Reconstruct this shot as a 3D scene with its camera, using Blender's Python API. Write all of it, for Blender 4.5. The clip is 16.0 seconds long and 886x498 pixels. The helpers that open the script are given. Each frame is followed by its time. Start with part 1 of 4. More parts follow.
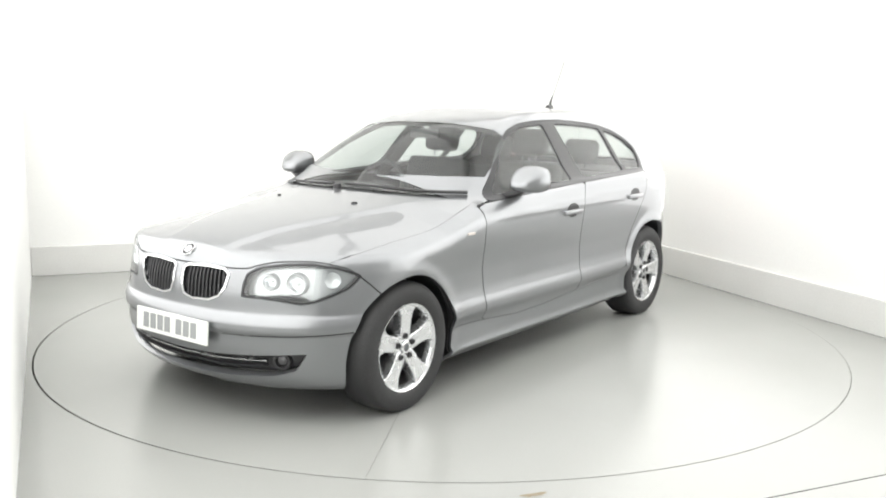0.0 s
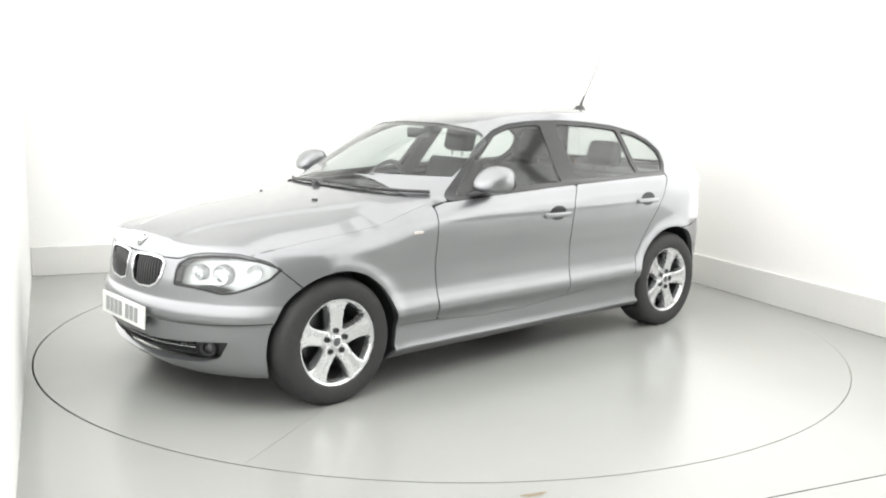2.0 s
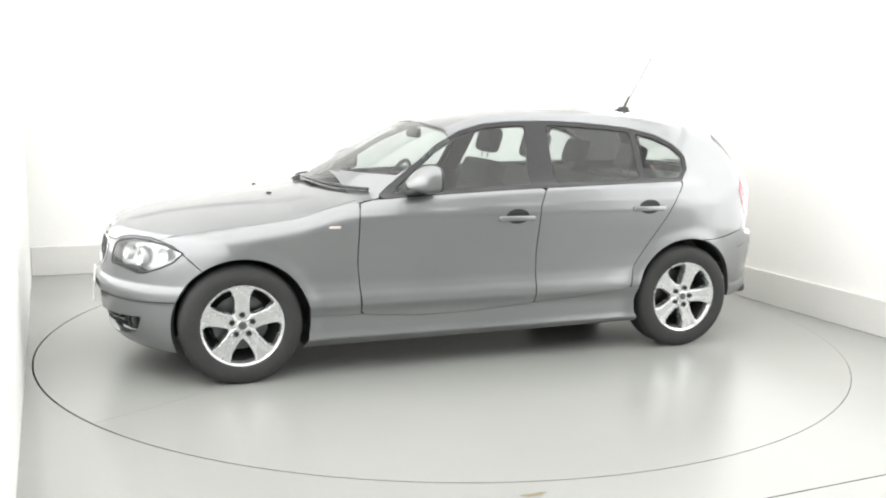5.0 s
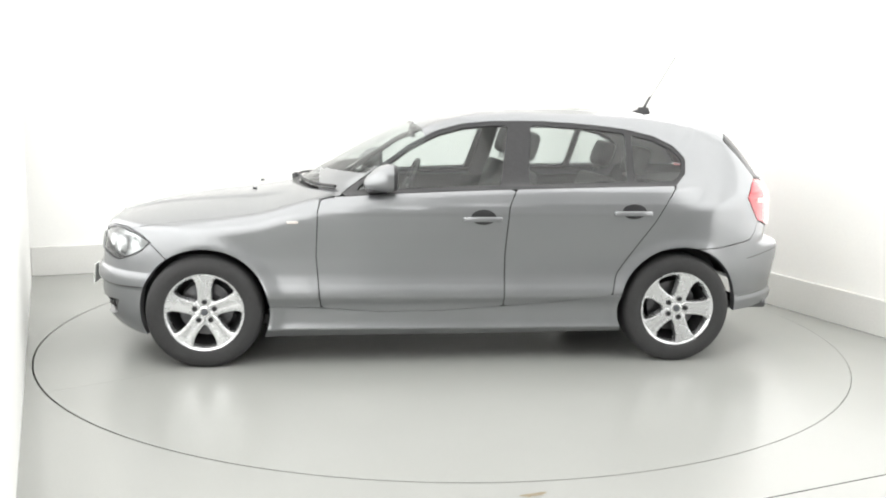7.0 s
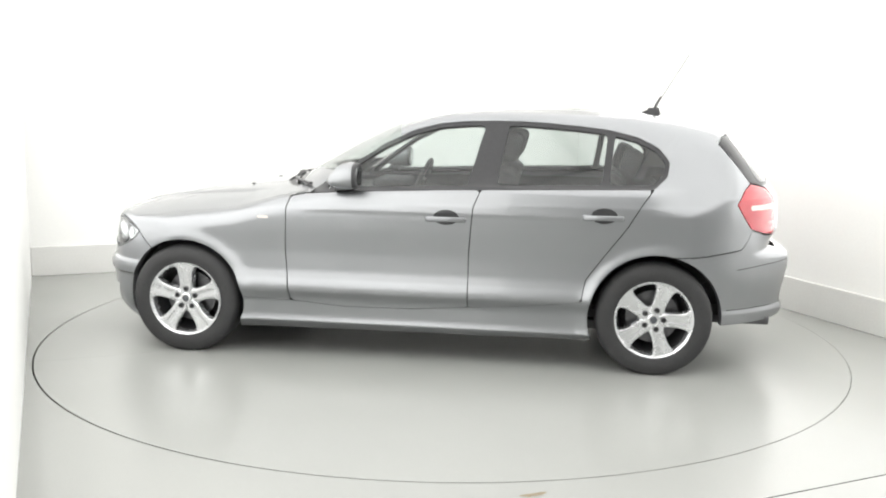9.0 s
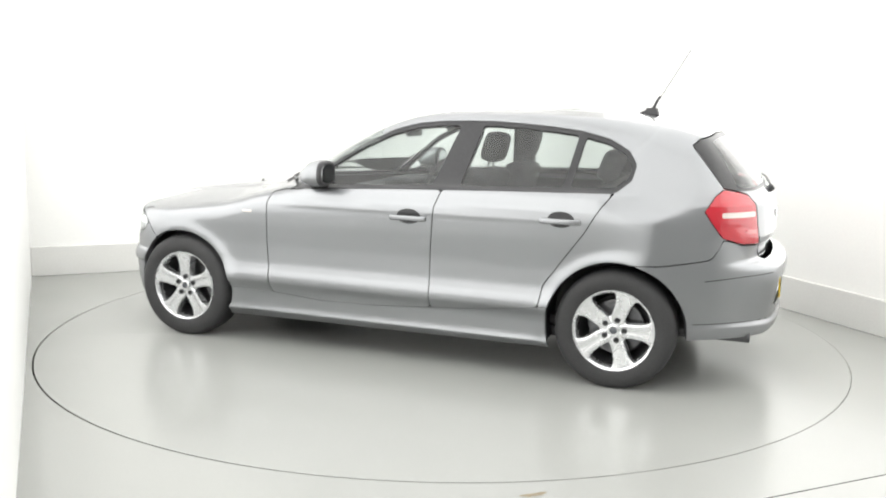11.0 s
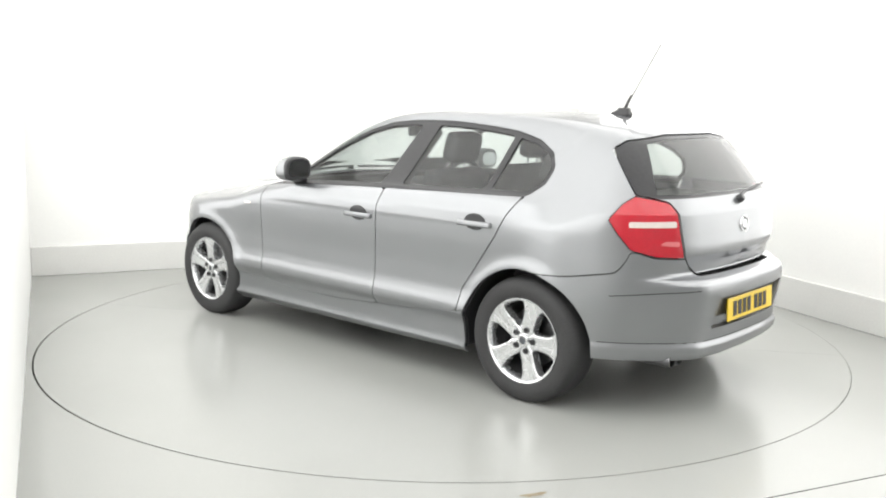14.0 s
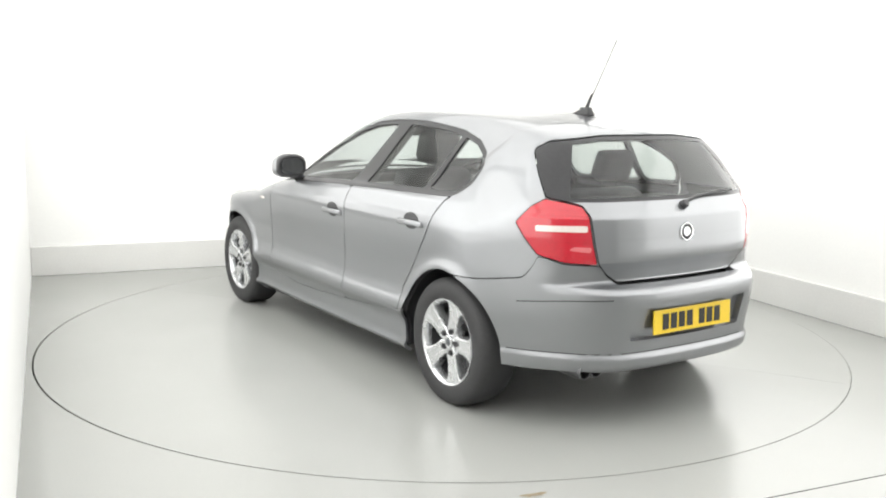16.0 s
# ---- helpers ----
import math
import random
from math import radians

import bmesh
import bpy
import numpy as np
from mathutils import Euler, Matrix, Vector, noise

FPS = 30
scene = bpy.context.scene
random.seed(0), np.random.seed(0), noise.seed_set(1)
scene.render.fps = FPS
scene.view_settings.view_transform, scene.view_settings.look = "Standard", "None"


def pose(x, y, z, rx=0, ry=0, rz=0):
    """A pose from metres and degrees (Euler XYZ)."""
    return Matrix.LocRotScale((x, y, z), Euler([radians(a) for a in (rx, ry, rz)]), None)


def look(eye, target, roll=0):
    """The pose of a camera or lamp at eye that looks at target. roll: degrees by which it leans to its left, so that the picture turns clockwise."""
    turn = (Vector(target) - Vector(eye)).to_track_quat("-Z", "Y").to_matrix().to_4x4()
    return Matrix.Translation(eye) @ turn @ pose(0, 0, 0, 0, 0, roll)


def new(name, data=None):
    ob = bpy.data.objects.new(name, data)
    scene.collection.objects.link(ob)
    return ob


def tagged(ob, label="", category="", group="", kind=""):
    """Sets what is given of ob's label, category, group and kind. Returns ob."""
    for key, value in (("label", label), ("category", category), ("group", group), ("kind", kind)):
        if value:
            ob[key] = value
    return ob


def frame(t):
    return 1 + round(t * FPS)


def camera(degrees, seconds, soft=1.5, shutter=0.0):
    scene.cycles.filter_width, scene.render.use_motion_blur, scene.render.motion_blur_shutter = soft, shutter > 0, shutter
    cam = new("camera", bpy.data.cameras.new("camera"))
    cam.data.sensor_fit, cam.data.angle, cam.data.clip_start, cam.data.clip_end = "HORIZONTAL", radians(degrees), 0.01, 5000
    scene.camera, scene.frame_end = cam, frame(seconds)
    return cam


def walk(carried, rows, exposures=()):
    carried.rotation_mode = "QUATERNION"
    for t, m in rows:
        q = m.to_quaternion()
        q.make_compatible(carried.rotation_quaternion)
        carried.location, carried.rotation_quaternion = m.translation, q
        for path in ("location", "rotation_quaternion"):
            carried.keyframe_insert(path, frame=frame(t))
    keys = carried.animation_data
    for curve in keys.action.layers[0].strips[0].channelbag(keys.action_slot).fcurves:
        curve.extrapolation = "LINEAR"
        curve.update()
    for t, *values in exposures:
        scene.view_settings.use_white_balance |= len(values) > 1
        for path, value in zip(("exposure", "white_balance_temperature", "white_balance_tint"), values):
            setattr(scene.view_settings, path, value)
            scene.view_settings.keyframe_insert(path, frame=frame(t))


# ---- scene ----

# ---------------------------------------------------------------- camera: fixed on a stand in a corner of the booth
EYE = (0.0, -5.822, 1.473)
cam = camera(51.74, 16.0, soft=2.0)
AIM = look(EYE, (-0.00138, -5.822 + 0.98693, 1.473 - 0.16117), 1.018)
walk(cam, [(0.0, AIM), (16.0, AIM)])

# ---------------------------------------------------------------- light: unseen added fill, two wide panels under the ceiling, one per side wall
ROOM = radians(23.5)
LEFT, RIGHT, BACK, FRONT, HIGH = -2.49, 2.60, 2.65, -6.3, 3.4
scene.view_settings.exposure = 0.29
world = bpy.data.worlds.new("booth_air")
scene.world = world
world.use_nodes = True
world.node_tree.nodes["Background"].inputs[0].default_value = (1, 1, 1, 1)
world.node_tree.nodes["Background"].inputs[1].default_value = 0.05


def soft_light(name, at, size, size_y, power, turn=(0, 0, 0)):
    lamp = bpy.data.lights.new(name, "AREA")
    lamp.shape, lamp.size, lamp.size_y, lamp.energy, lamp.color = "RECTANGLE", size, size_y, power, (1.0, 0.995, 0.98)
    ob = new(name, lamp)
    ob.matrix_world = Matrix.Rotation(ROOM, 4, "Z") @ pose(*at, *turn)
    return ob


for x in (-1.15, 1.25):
    soft_light("ceiling_fill", (x, -1.8, 3.34), 2.3, 8.0, 66)
# added side lamps, no such source known, brighten walls and the car's flanks
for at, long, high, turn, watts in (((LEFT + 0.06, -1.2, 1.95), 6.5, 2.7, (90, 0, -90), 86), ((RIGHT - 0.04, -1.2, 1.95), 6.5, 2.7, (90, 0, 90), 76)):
    soft_light("wall_fill", at, long, high, watts, turn=turn)

# ---------------------------------------------------------------- materials


def material(name, color, rough=0.5, metal=0.0, grain=0.0, scale=40.0, bump=0.0, coat=0.0, stain=0.0, stain_scale=1.5, spec=0.5):
    """A Principled surface with variation at two scales and fine relief."""
    m = bpy.data.materials.new(name)
    m.use_nodes = True
    nt = m.node_tree
    b = nt.nodes["Principled BSDF"]
    b.inputs["Roughness"].default_value, b.inputs["Metallic"].default_value = rough, metal
    b.inputs["Coat Weight"].default_value, b.inputs["Coat Roughness"].default_value = coat, 0.04
    b.inputs["Specular IOR Level"].default_value = spec
    b.inputs["Base Color"].default_value = (*color, 1)
    if grain or stain or bump:
        where = nt.nodes.new("ShaderNodeTexCoord")
        fine, wide = nt.nodes.new("ShaderNodeTexNoise"), nt.nodes.new("ShaderNodeTexNoise")
        fine.inputs["Scale"].default_value, wide.inputs["Scale"].default_value = scale, stain_scale
        fine.inputs["Detail"].default_value, wide.inputs["Detail"].default_value = 4, 5
        out = None
        for tex, amount in ((fine, grain), (wide, stain)):
            nt.links.new(where.outputs["Object"], tex.inputs["Vector"])
            ramp = nt.nodes.new("ShaderNodeMapRange")
            ramp.inputs["From Min"].default_value, ramp.inputs["From Max"].default_value = 0.3, 0.7
            ramp.inputs["To Min"].default_value, ramp.inputs["To Max"].default_value = 1 - amount, 1 + amount
            nt.links.new(tex.outputs["Fac"], ramp.inputs["Value"])
            if out is None:
                out = ramp.outputs[0]
            else:
                mul = nt.nodes.new("ShaderNodeMath")
                mul.operation = "MULTIPLY"
                nt.links.new(out, mul.inputs[0]), nt.links.new(ramp.outputs[0], mul.inputs[1])
                out = mul.outputs[0]
        tint = nt.nodes.new("ShaderNodeVectorMath")
        tint.operation = "SCALE"
        tint.inputs[0].default_value = color
        nt.links.new(out, tint.inputs["Scale"])
        nt.links.new(tint.outputs[0], b.inputs["Base Color"])
        gl = nt.nodes.new("ShaderNodeMapRange")
        gl.inputs["To Min"].default_value, gl.inputs["To Max"].default_value = max(0.02, rough * 0.85), min(1, rough * 1.15)
        nt.links.new(wide.outputs["Fac"], gl.inputs["Value"])
        nt.links.new(gl.outputs[0], b.inputs["Roughness"])
        if bump:
            bp = nt.nodes.new("ShaderNodeBump")
            bp.inputs["Strength"].default_value, bp.inputs["Distance"].default_value = bump, 0.002
            nt.links.new(fine.outputs["Fac"], bp.inputs["Height"])
            nt.links.new(bp.outputs[0], b.inputs["Normal"])
    return m


def glass(name, tint, gloss=1.0):
    """A thin pane: tinted see-through, with a mirror gloss by Fresnel."""
    m = bpy.data.materials.new(name)
    m.use_nodes = True
    nt = m.node_tree
    nt.nodes.clear()
    out, mix = nt.nodes.new("ShaderNodeOutputMaterial"), nt.nodes.new("ShaderNodeMixShader")
    clear, shine = nt.nodes.new("ShaderNodeBsdfTransparent"), nt.nodes.new("ShaderNodeBsdfGlossy")
    edge, power, level = nt.nodes.new("ShaderNodeLayerWeight"), nt.nodes.new("ShaderNodeMath"), nt.nodes.new("ShaderNodeMapRange")
    clear.inputs[0].default_value, shine.inputs["Roughness"].default_value = (*tint, 1), 0.02
    shine.inputs[0].default_value = (gloss, gloss, gloss, 1)
    edge.inputs["Blend"].default_value = 0.5
    power.operation, power.inputs[1].default_value = "POWER", 5.0
    level.inputs["To Min"].default_value, level.inputs["To Max"].default_value = 0.065, 1.0
    nt.links.new(edge.outputs["Facing"], power.inputs[0]), nt.links.new(power.outputs[0], level.inputs["Value"])
    nt.links.new(level.outputs[0], mix.inputs[0]), nt.links.new(clear.outputs[0], mix.inputs[1])
    nt.links.new(shine.outputs[0], mix.inputs[2]), nt.links.new(mix.outputs[0], out.inputs[0])
    return m


PAINT = material("grey_metallic_paint", (0.272, 0.279, 0.290), 0.36, 0.85, 0.05, 900, 0.0, 1.0, 0.02, 3)
PAINT.node_tree.nodes["Principled BSDF"].inputs["Specular Tint"].default_value = (0.55, 0.55, 0.56, 1)
GLASS = glass("car_glass", (0.74, 0.78, 0.765), 0.8)
LAMP_GLASS = glass("lamp_glass", (0.93, 0.95, 0.95))
BLACK = material("black_plastic", (0.032, 0.032, 0.034), 0.45, 0, 0.2, 300, 0.1)
GLOSS_BLACK = material("gloss_black_trim", (0.034, 0.034, 0.036), 0.34, 0, 0.1, 60, 0, 0.0, spec=0.3)
RUBBER = material("tyre_rubber", (0.032, 0.032, 0.033), 0.72, 0, 0.25, 220, 0.25, 0, 0.15, 8)
ALLOY = material("silver_alloy", (0.72, 0.73, 0.74), 0.27, 0.85, 0.04, 500, 0, 0.5, 0.04, 12)
CHROME = material("chrome", (0.86, 0.87, 0.88), 0.07, 1.0, 0.02, 50)
MIRROR = material("mirror_silver", (0.25, 0.255, 0.26), 0.03, 1.0)
STEEL = material("brake_steel", (0.14, 0.14, 0.145), 0.38, 1.0, 0.15, 120, 0.1)
# rim well metal, the shade behind the spokes put into its colour
STEEL_DARK = material("shaded_rim_metal", (0.05, 0.05, 0.052), 0.55, 0.5, 0.2, 60, 0.1)
CABIN = material("anthracite_cloth", (0.05, 0.05, 0.052), 0.85, 0, 0.3, 260, 0.35, 0, 0.1, 6)
LINER = material("headliner_cloth", (0.30, 0.30, 0.295), 0.9, 0, 0.06, 300, 0.2)
DARK_BOWL = material("lamp_housing", (0.72, 0.73, 0.74), 0.26, 0.5, 0.04, 80)
PEARL = material("bulb_glass", (0.86, 0.87, 0.88), 0.1, 0, 0.03, 100, 0, 1.0)
RED = material("red_lens", (0.46, 0.008, 0.022), 0.12, 0, 0.1, 140, 0.0, 0.8)
DARK_RED = material("dark_red_lens", (0.26, 0.006, 0.014), 0.15, 0, 0.1, 140, 0.0, 0.8)
CLEAR_LENS = material("frosted_lens", (0.66, 0.60, 0.56), 0.14, 0, 0.08, 160, 0, 0.8)
PINK_LENS = material("pink_lens", (0.62, 0.16, 0.17), 0.14, 0, 0.08, 160, 0, 0.8)
PLATE_Y = material("yellow_plate", (0.86, 0.60, 0.03), 0.35, 0, 0.04, 90, 0, 0.3)
PLATE_W = material("white_plate", (0.82, 0.83, 0.80), 0.35, 0, 0.04, 90, 0, 0.3)
INK = material("plate_ink", (0.02, 0.02, 0.02), 0.4)
# front plate ink, paler because glare is put into its colour
GLARE_INK = material("glare_pale_ink", (0.30, 0.31, 0.31), 0.4)
BADGE_BLUE = material("badge_enamel", (0.07, 0.075, 0.085), 0.2, 0, 0.05, 60, 0, 1)
FLOOR = material("painted_floor", (0.34, 0.345, 0.331), 0.24, 0, 0.015, 120, 0.02, 0.0, 0.03, 0.9, spec=0.38)
WALL = material("white_wall_paint", (0.92, 0.92, 0.905), 0.7, 0, 0.012, 60, 0.05, 0, 0.012, 0.7)
KERB = material("grey_kerb_paint", (0.74, 0.74, 0.72), 0.5, 0, 0.03, 80, 0.05, 0, 0.04, 1.3)
HALL = material("grey_hall_wall", (0.42, 0.42, 0.42), 0.8, 0, 0.05, 30, 0.05, 0, 0.1, 0.6)
CEILING = material("pale_ceiling_paint", (0.78, 0.78, 0.77), 0.8, 0, 0.03, 30, 0.05, 0, 0.04, 0.6)
STAIN = material("brown_spill", (0.20, 0.16, 0.10), 0.5, 0, 0.15, 90)
PIT = material("dark_pit", (0.015, 0.015, 0.015), 0.9, 0, 0.2, 20)

# ---------------------------------------------------------------- mesh helpers


def mesh(name, verts, faces, mat, parent=None, label="", normal=None, smooth=True):
    me = bpy.data.meshes.new(name)
    me.from_pydata([tuple(map(float, v)) for v in verts], [], [tuple(map(int, f)) for f in faces])
    me.materials.append(mat)
    me.polygons.foreach_set("use_smooth", [smooth] * len(me.polygons))
    me.update()
    if normal is not None:
        me.normals_split_custom_set_from_vertices([tuple(map(float, n)) for n in normal])
    ob = new(name, me)
    ob.parent = parent
    if label:
        ob["label"] = label
    return ob


def part(name, bm, mat, parent=None, label="", at=None, smooth=False):
    me = bpy.data.meshes.new(name)
    if smooth:
        for f in bm.faces:
            f.smooth = True
        for e in bm.edges:
            e.smooth = len(e.link_faces) < 2 or e.calc_face_angle(0) < 0.7
    bm.to_mesh(me)
    bm.free()
    me.materials.append(mat)
    ob = new(name, me)
    ob.parent = parent
    if at is not None:
        ob.matrix_basis = at
    if label:
        ob["label"] = label
    return ob


def box(size, at=(0, 0, 0), bevel=0.0, seg=2, m=None, bm=None):
    bm = bm or bmesh.new()
    vs = bmesh.ops.create_cube(bm, size=1)["verts"]
    bmesh.ops.scale(bm, vec=size, verts=vs)
    if bevel:
        es = list({e for v in vs for e in v.link_edges})
        vs = list({v for f in bmesh.ops.bevel(bm, geom=es, offset=bevel, segments=seg, affect="EDGES", profile=0.6)["faces"] for v in f.verts} | {v for v in vs if v.is_valid})
    if m is not None:
        bmesh.ops.transform(bm, matrix=m, verts=vs)
    bmesh.ops.translate(bm, vec=at, verts=vs)
    return bm


def lathe(profile, n=64, axis="y", bm=None, at=(0, 0, 0), close=False):
    """Turns (radius, along) pairs about the y axis (or z)."""
    bm = bm or bmesh.new()
    rings = []
    for r, h in profile:
        ring = []
        for i in range(n):
            a = 2 * math.pi * i / n
            c = (r * math.cos(a), h, r * math.sin(a)) if axis == "y" else (r * math.cos(a), r * math.sin(a), h)
            ring.append(bm.verts.new(Vector(c) + Vector(at)))
        rings.append(ring)
    pairs = list(zip(rings, rings[1:])) + ([(rings[-1], rings[0])] if close else [])
    for a, b in pairs:
        for i in range(n):
            bm.faces.new((a[i], a[(i + 1) % n], b[(i + 1) % n], b[i]))
    if not close:
        for ring, (r, h) in ((rings[0], profile[0]), (rings[-1], profile[-1])):
            if r < 1e-3:
                bmesh.ops.remove_doubles(bm, verts=ring, dist=1e-2)
    bmesh.ops.recalc_face_normals(bm, faces=bm.faces)
    return bm


def tube(points, radius, n=8, bm=None, taper=None):
    bm = bm or bmesh.new()
    rings = []
    pts = [Vector(p) for p in points]
    for i, p in enumerate(pts):
        d = (pts[min(i + 1, len(pts) - 1)] - pts[max(i - 1, 0)]).normalized()
        q = d.to_track_quat("Z", "Y")
        r = radius if taper is None else radius + (taper - radius) * i / (len(pts) - 1)
        rings.append([bm.verts.new(p + q @ Vector((r * math.cos(2 * math.pi * k / n), r * math.sin(2 * math.pi * k / n), 0))) for k in range(n)])
    for a, b in zip(rings, rings[1:]):
        for k in range(n):
            bm.faces.new((a[k], a[(k + 1) % n], b[(k + 1) % n], b[k]))
    bm.faces.new(rings[0][::-1]), bm.faces.new(rings[-1])
    bmesh.ops.recalc_face_normals(bm, faces=bm.faces)
    return bm


# ---------------------------------------------------------------- the booth
TURN = Matrix.Rotation(ROOM, 4, "Z")
DISC = 2.455


def booth():
    def slab(name, a, b, mat, bevel=0.0):
        at = [(p + q) / 2 for p, q in zip(a, b)]
        ob = part(name, box([abs(q - p) for p, q in zip(a, b)], at, bevel), mat)
        ob.matrix_world = TURN
        return tagged(ob, kind="structure")
    # floor: a sheet with a round hole for the turntable
    n = 192
    bm = bmesh.new()
    # the opening sits a few millimetres off the turning axis, so the gap is widest at the front left
    inner = [bm.verts.new((DISC * math.cos(2 * math.pi * i / n) - 0.0035, DISC * math.sin(2 * math.pi * i / n) - 0.003, 0)) for i in range(n)]
    deep = [bm.verts.new((v.co.x, v.co.y, -0.12)) for v in inner]
    outer = []
    for i in range(n):
        a = 2 * math.pi * i / n - ROOM
        c, s = math.cos(a), math.sin(a)
        k = min((RIGHT + 0.3) / c if c > 0 else (LEFT - 0.3) / c if c < 0 else 99, (BACK + 0.3) / s if s > 0 else -2.823 / s if s < 0 else 99)
        outer.append(bm.verts.new(TURN @ Vector((k * c, k * s, 0))))
    for i in range(n):
        j = (i + 1) % n
        bm.faces.new((inner[i], outer[i], outer[j], inner[j]))
        bm.faces.new((inner[i], inner[j], deep[j], deep[i]))
    bm.faces.new(deep)
    tagged(part("floor", bm, FLOOR), "pale grey painted booth floor round a turntable", "floor", kind="structure")
    slab("floor_front", (LEFT - 0.3, FRONT - 0.3, -0.1), (RIGHT + 0.3, -2.829, -0.0006), FLOOR)
    slab("wall_back", (LEFT - 0.2, BACK + 0.03, 0.0), (RIGHT + 0.2, BACK + 0.2, HIGH), WALL)
    slab("wall_right", (RIGHT + 0.03, FRONT, 0.0), (RIGHT + 0.2, BACK + 0.03, HIGH), WALL)
    slab("wall_left", (LEFT - 0.2, FRONT, 0.0), (LEFT, BACK + 0.03, HIGH), WALL)
    slab("wall_front", (LEFT - 0.2, FRONT - 0.2, 0.0), (RIGHT + 0.2, FRONT, HIGH), HALL)
    slab("ceiling", (LEFT - 0.2, FRONT - 0.2, HIGH), (RIGHT + 0.2, BACK + 0.2, HIGH + 0.1), CEILING)
    slab("kerb_back", (LEFT + 0.003, BACK, 0.0), (RIGHT, BACK + 0.03, 0.24), KERB, 0.006)
    slab("kerb_right", (RIGHT, -4.5, 0.0), (RIGHT + 0.03, BACK + 0.03, 0.24), KERB, 0.006)


def turntable():
    """Two half discs with a fine joint between them."""
    base = new("turntable")
    tagged(base, "round pale grey painted turntable flush with the floor", "turntable")
    for k in range(2):
        bm = bmesh.new()
        rim, low = [], []
        r, n = DISC - 0.0054, 96
        for i in range(n + 1):
            a = math.pi * i / n
            rim.append(bm.verts.new((r * math.cos(a), max(r * math.sin(a), 0.0007), 0.0)))
            low.append(bm.verts.new((r * math.cos(a), max(r * math.sin(a), 0.0007), -0.06)))
        bm.faces.new(rim)
        for i in range(n + 1):
            j = (i + 1) % (n + 1)
            bm.faces.new((rim[i], low[i], low[j], rim[j]))
        bmesh.ops.recalc_face_normals(bm, faces=bm.faces)
        part("half_disc", bm, FLOOR, base, at=pose(0, 0, 0, 0, 0, 29.6 + 180 * k))
    return base


# ---------------------------------------------------------------- the car's outer surface, x forward, y left, z up
def curve(*pts):
    """A smooth curve through (a, b) pairs: monotone cubic."""
    a = np.array([p[0] for p in pts], float)
    b = np.array([p[1] for p in pts], float)
    order = np.argsort(a)
    a, b = a[order], b[order]
    h = np.diff(a)
    s = np.diff(b) / h
    m = np.zeros_like(b)
    m[0], m[-1] = s[0], s[-1]
    for i in range(1, len(a) - 1):
        m[i] = 0 if s[i - 1] * s[i] <= 0 else 2 * s[i - 1] * s[i] / (s[i - 1] + s[i])

    def f(v):
        v = np.asarray(v, float)
        i = np.clip(np.searchsorted(a, v) - 1, 0, len(a) - 2)
        t = np.clip((v - a[i]) / h[i], 0, 1)
        inner = (b[i] * (1 + 2 * t) * (1 - t) ** 2 + h[i] * m[i] * t * (1 - t) ** 2
                 + b[i + 1] * t * t * (3 - 2 * t) + h[i] * m[i + 1] * t * t * (t - 1))
        return inner + np.minimum(v - a[0], 0) * m[0] + np.maximum(v - a[-1], 0) * m[-1]
    return f


def smax(a, b, k):
    h = np.clip(0.5 + 0.5 * (a - b) / k, 0, 1)
    return b + (a - b) * h + k * h * (1 - h)


def smin(a, b, k):
    return -smax(-a, -b, k)


FRONT_AXLE, REAR_AXLE, AXLE_Z = 1.403, -1.257, 0.31
ARCH = 0.352
half_width = curve((-2.1, 0.775), (-1.9, 0.805), (-1.6, 0.842), (-1.25, 0.868), (-0.5, 0.872), (0.3, 0.868), (1.0, 0.862),
                   (1.4, 0.868), (1.75, 0.845), (2.1, 0.74))
tuck = curve((0.12, 0.12), (0.16, 0.085), (0.19, 0.048), (0.211, 0.021), (0.221, 0.021), (0.239, 0.038), (0.26, 0.0395), (0.31, 0.038), (0.345, 0.029), (0.378, 0.008), (0.392, 0.001), (0.412, 0.0005),
             (0.43, 0.0025), (0.47, 0.0125), (0.52, 0.0200), (0.60, 0.0220), (0.68, 0.0180), (0.77, 0.0110), (0.85, 0.0075), (0.888, 0.0085), (0.903, 0.0125), (0.935, 0.0200), (0.965, 0.0290), (0.982, 0.044), (1.0, 0.080), (1.03, 0.115), (1.2, 0.26))
tuck_rear = curve((0.12, 0.10), (0.17, 0.062), (0.205, 0.036), (0.26, 0.026), (0.345, 0.02), (0.41, 0.008), (0.55, 0.004), (0.70, 0.002), (0.80, 0.005), (0.882, 0.0095), (0.905, 0.020), (0.94, 0.044),
                  (1.0, 0.084), (1.1, 0.150), (1.2, 0.214), (1.3, 0.285))
shoulder = curve((-2.0, 0.90), (-1.27, 0.915), (-0.66, 0.915), (-0.04, 0.90), (0.6, 0.872), (1.0, 0.85), (1.4, 0.80), (1.9, 0.72))
glass_side = curve((0.95, 0.825), (1.0, 0.800), (1.10, 0.748), (1.20, 0.690), (1.30, 0.625), (1.36, 0.575), (1.42, 0.51))
bonnet_mid = curve((2.10, 0.640), (2.06, 0.705), (2.01, 0.760), (1.95, 0.798), (1.77, 0.853), (1.58, 0.890), (1.4, 0.915), (1.22, 0.938), (1.04, 0.962),
                   (0.90, 0.985), (0.7, 1.02), (0.5, 1.065), (0.25, 1.12), (0.0, 1.12), (-0.9, 1.13), (-2.0, 1.13))
bonnet_drop = curve((2.1, 0.02), (1.9, 0.06), (1.6, 0.085), (1.2, 0.085), (0.8, 0.065), (0.0, 0.05))
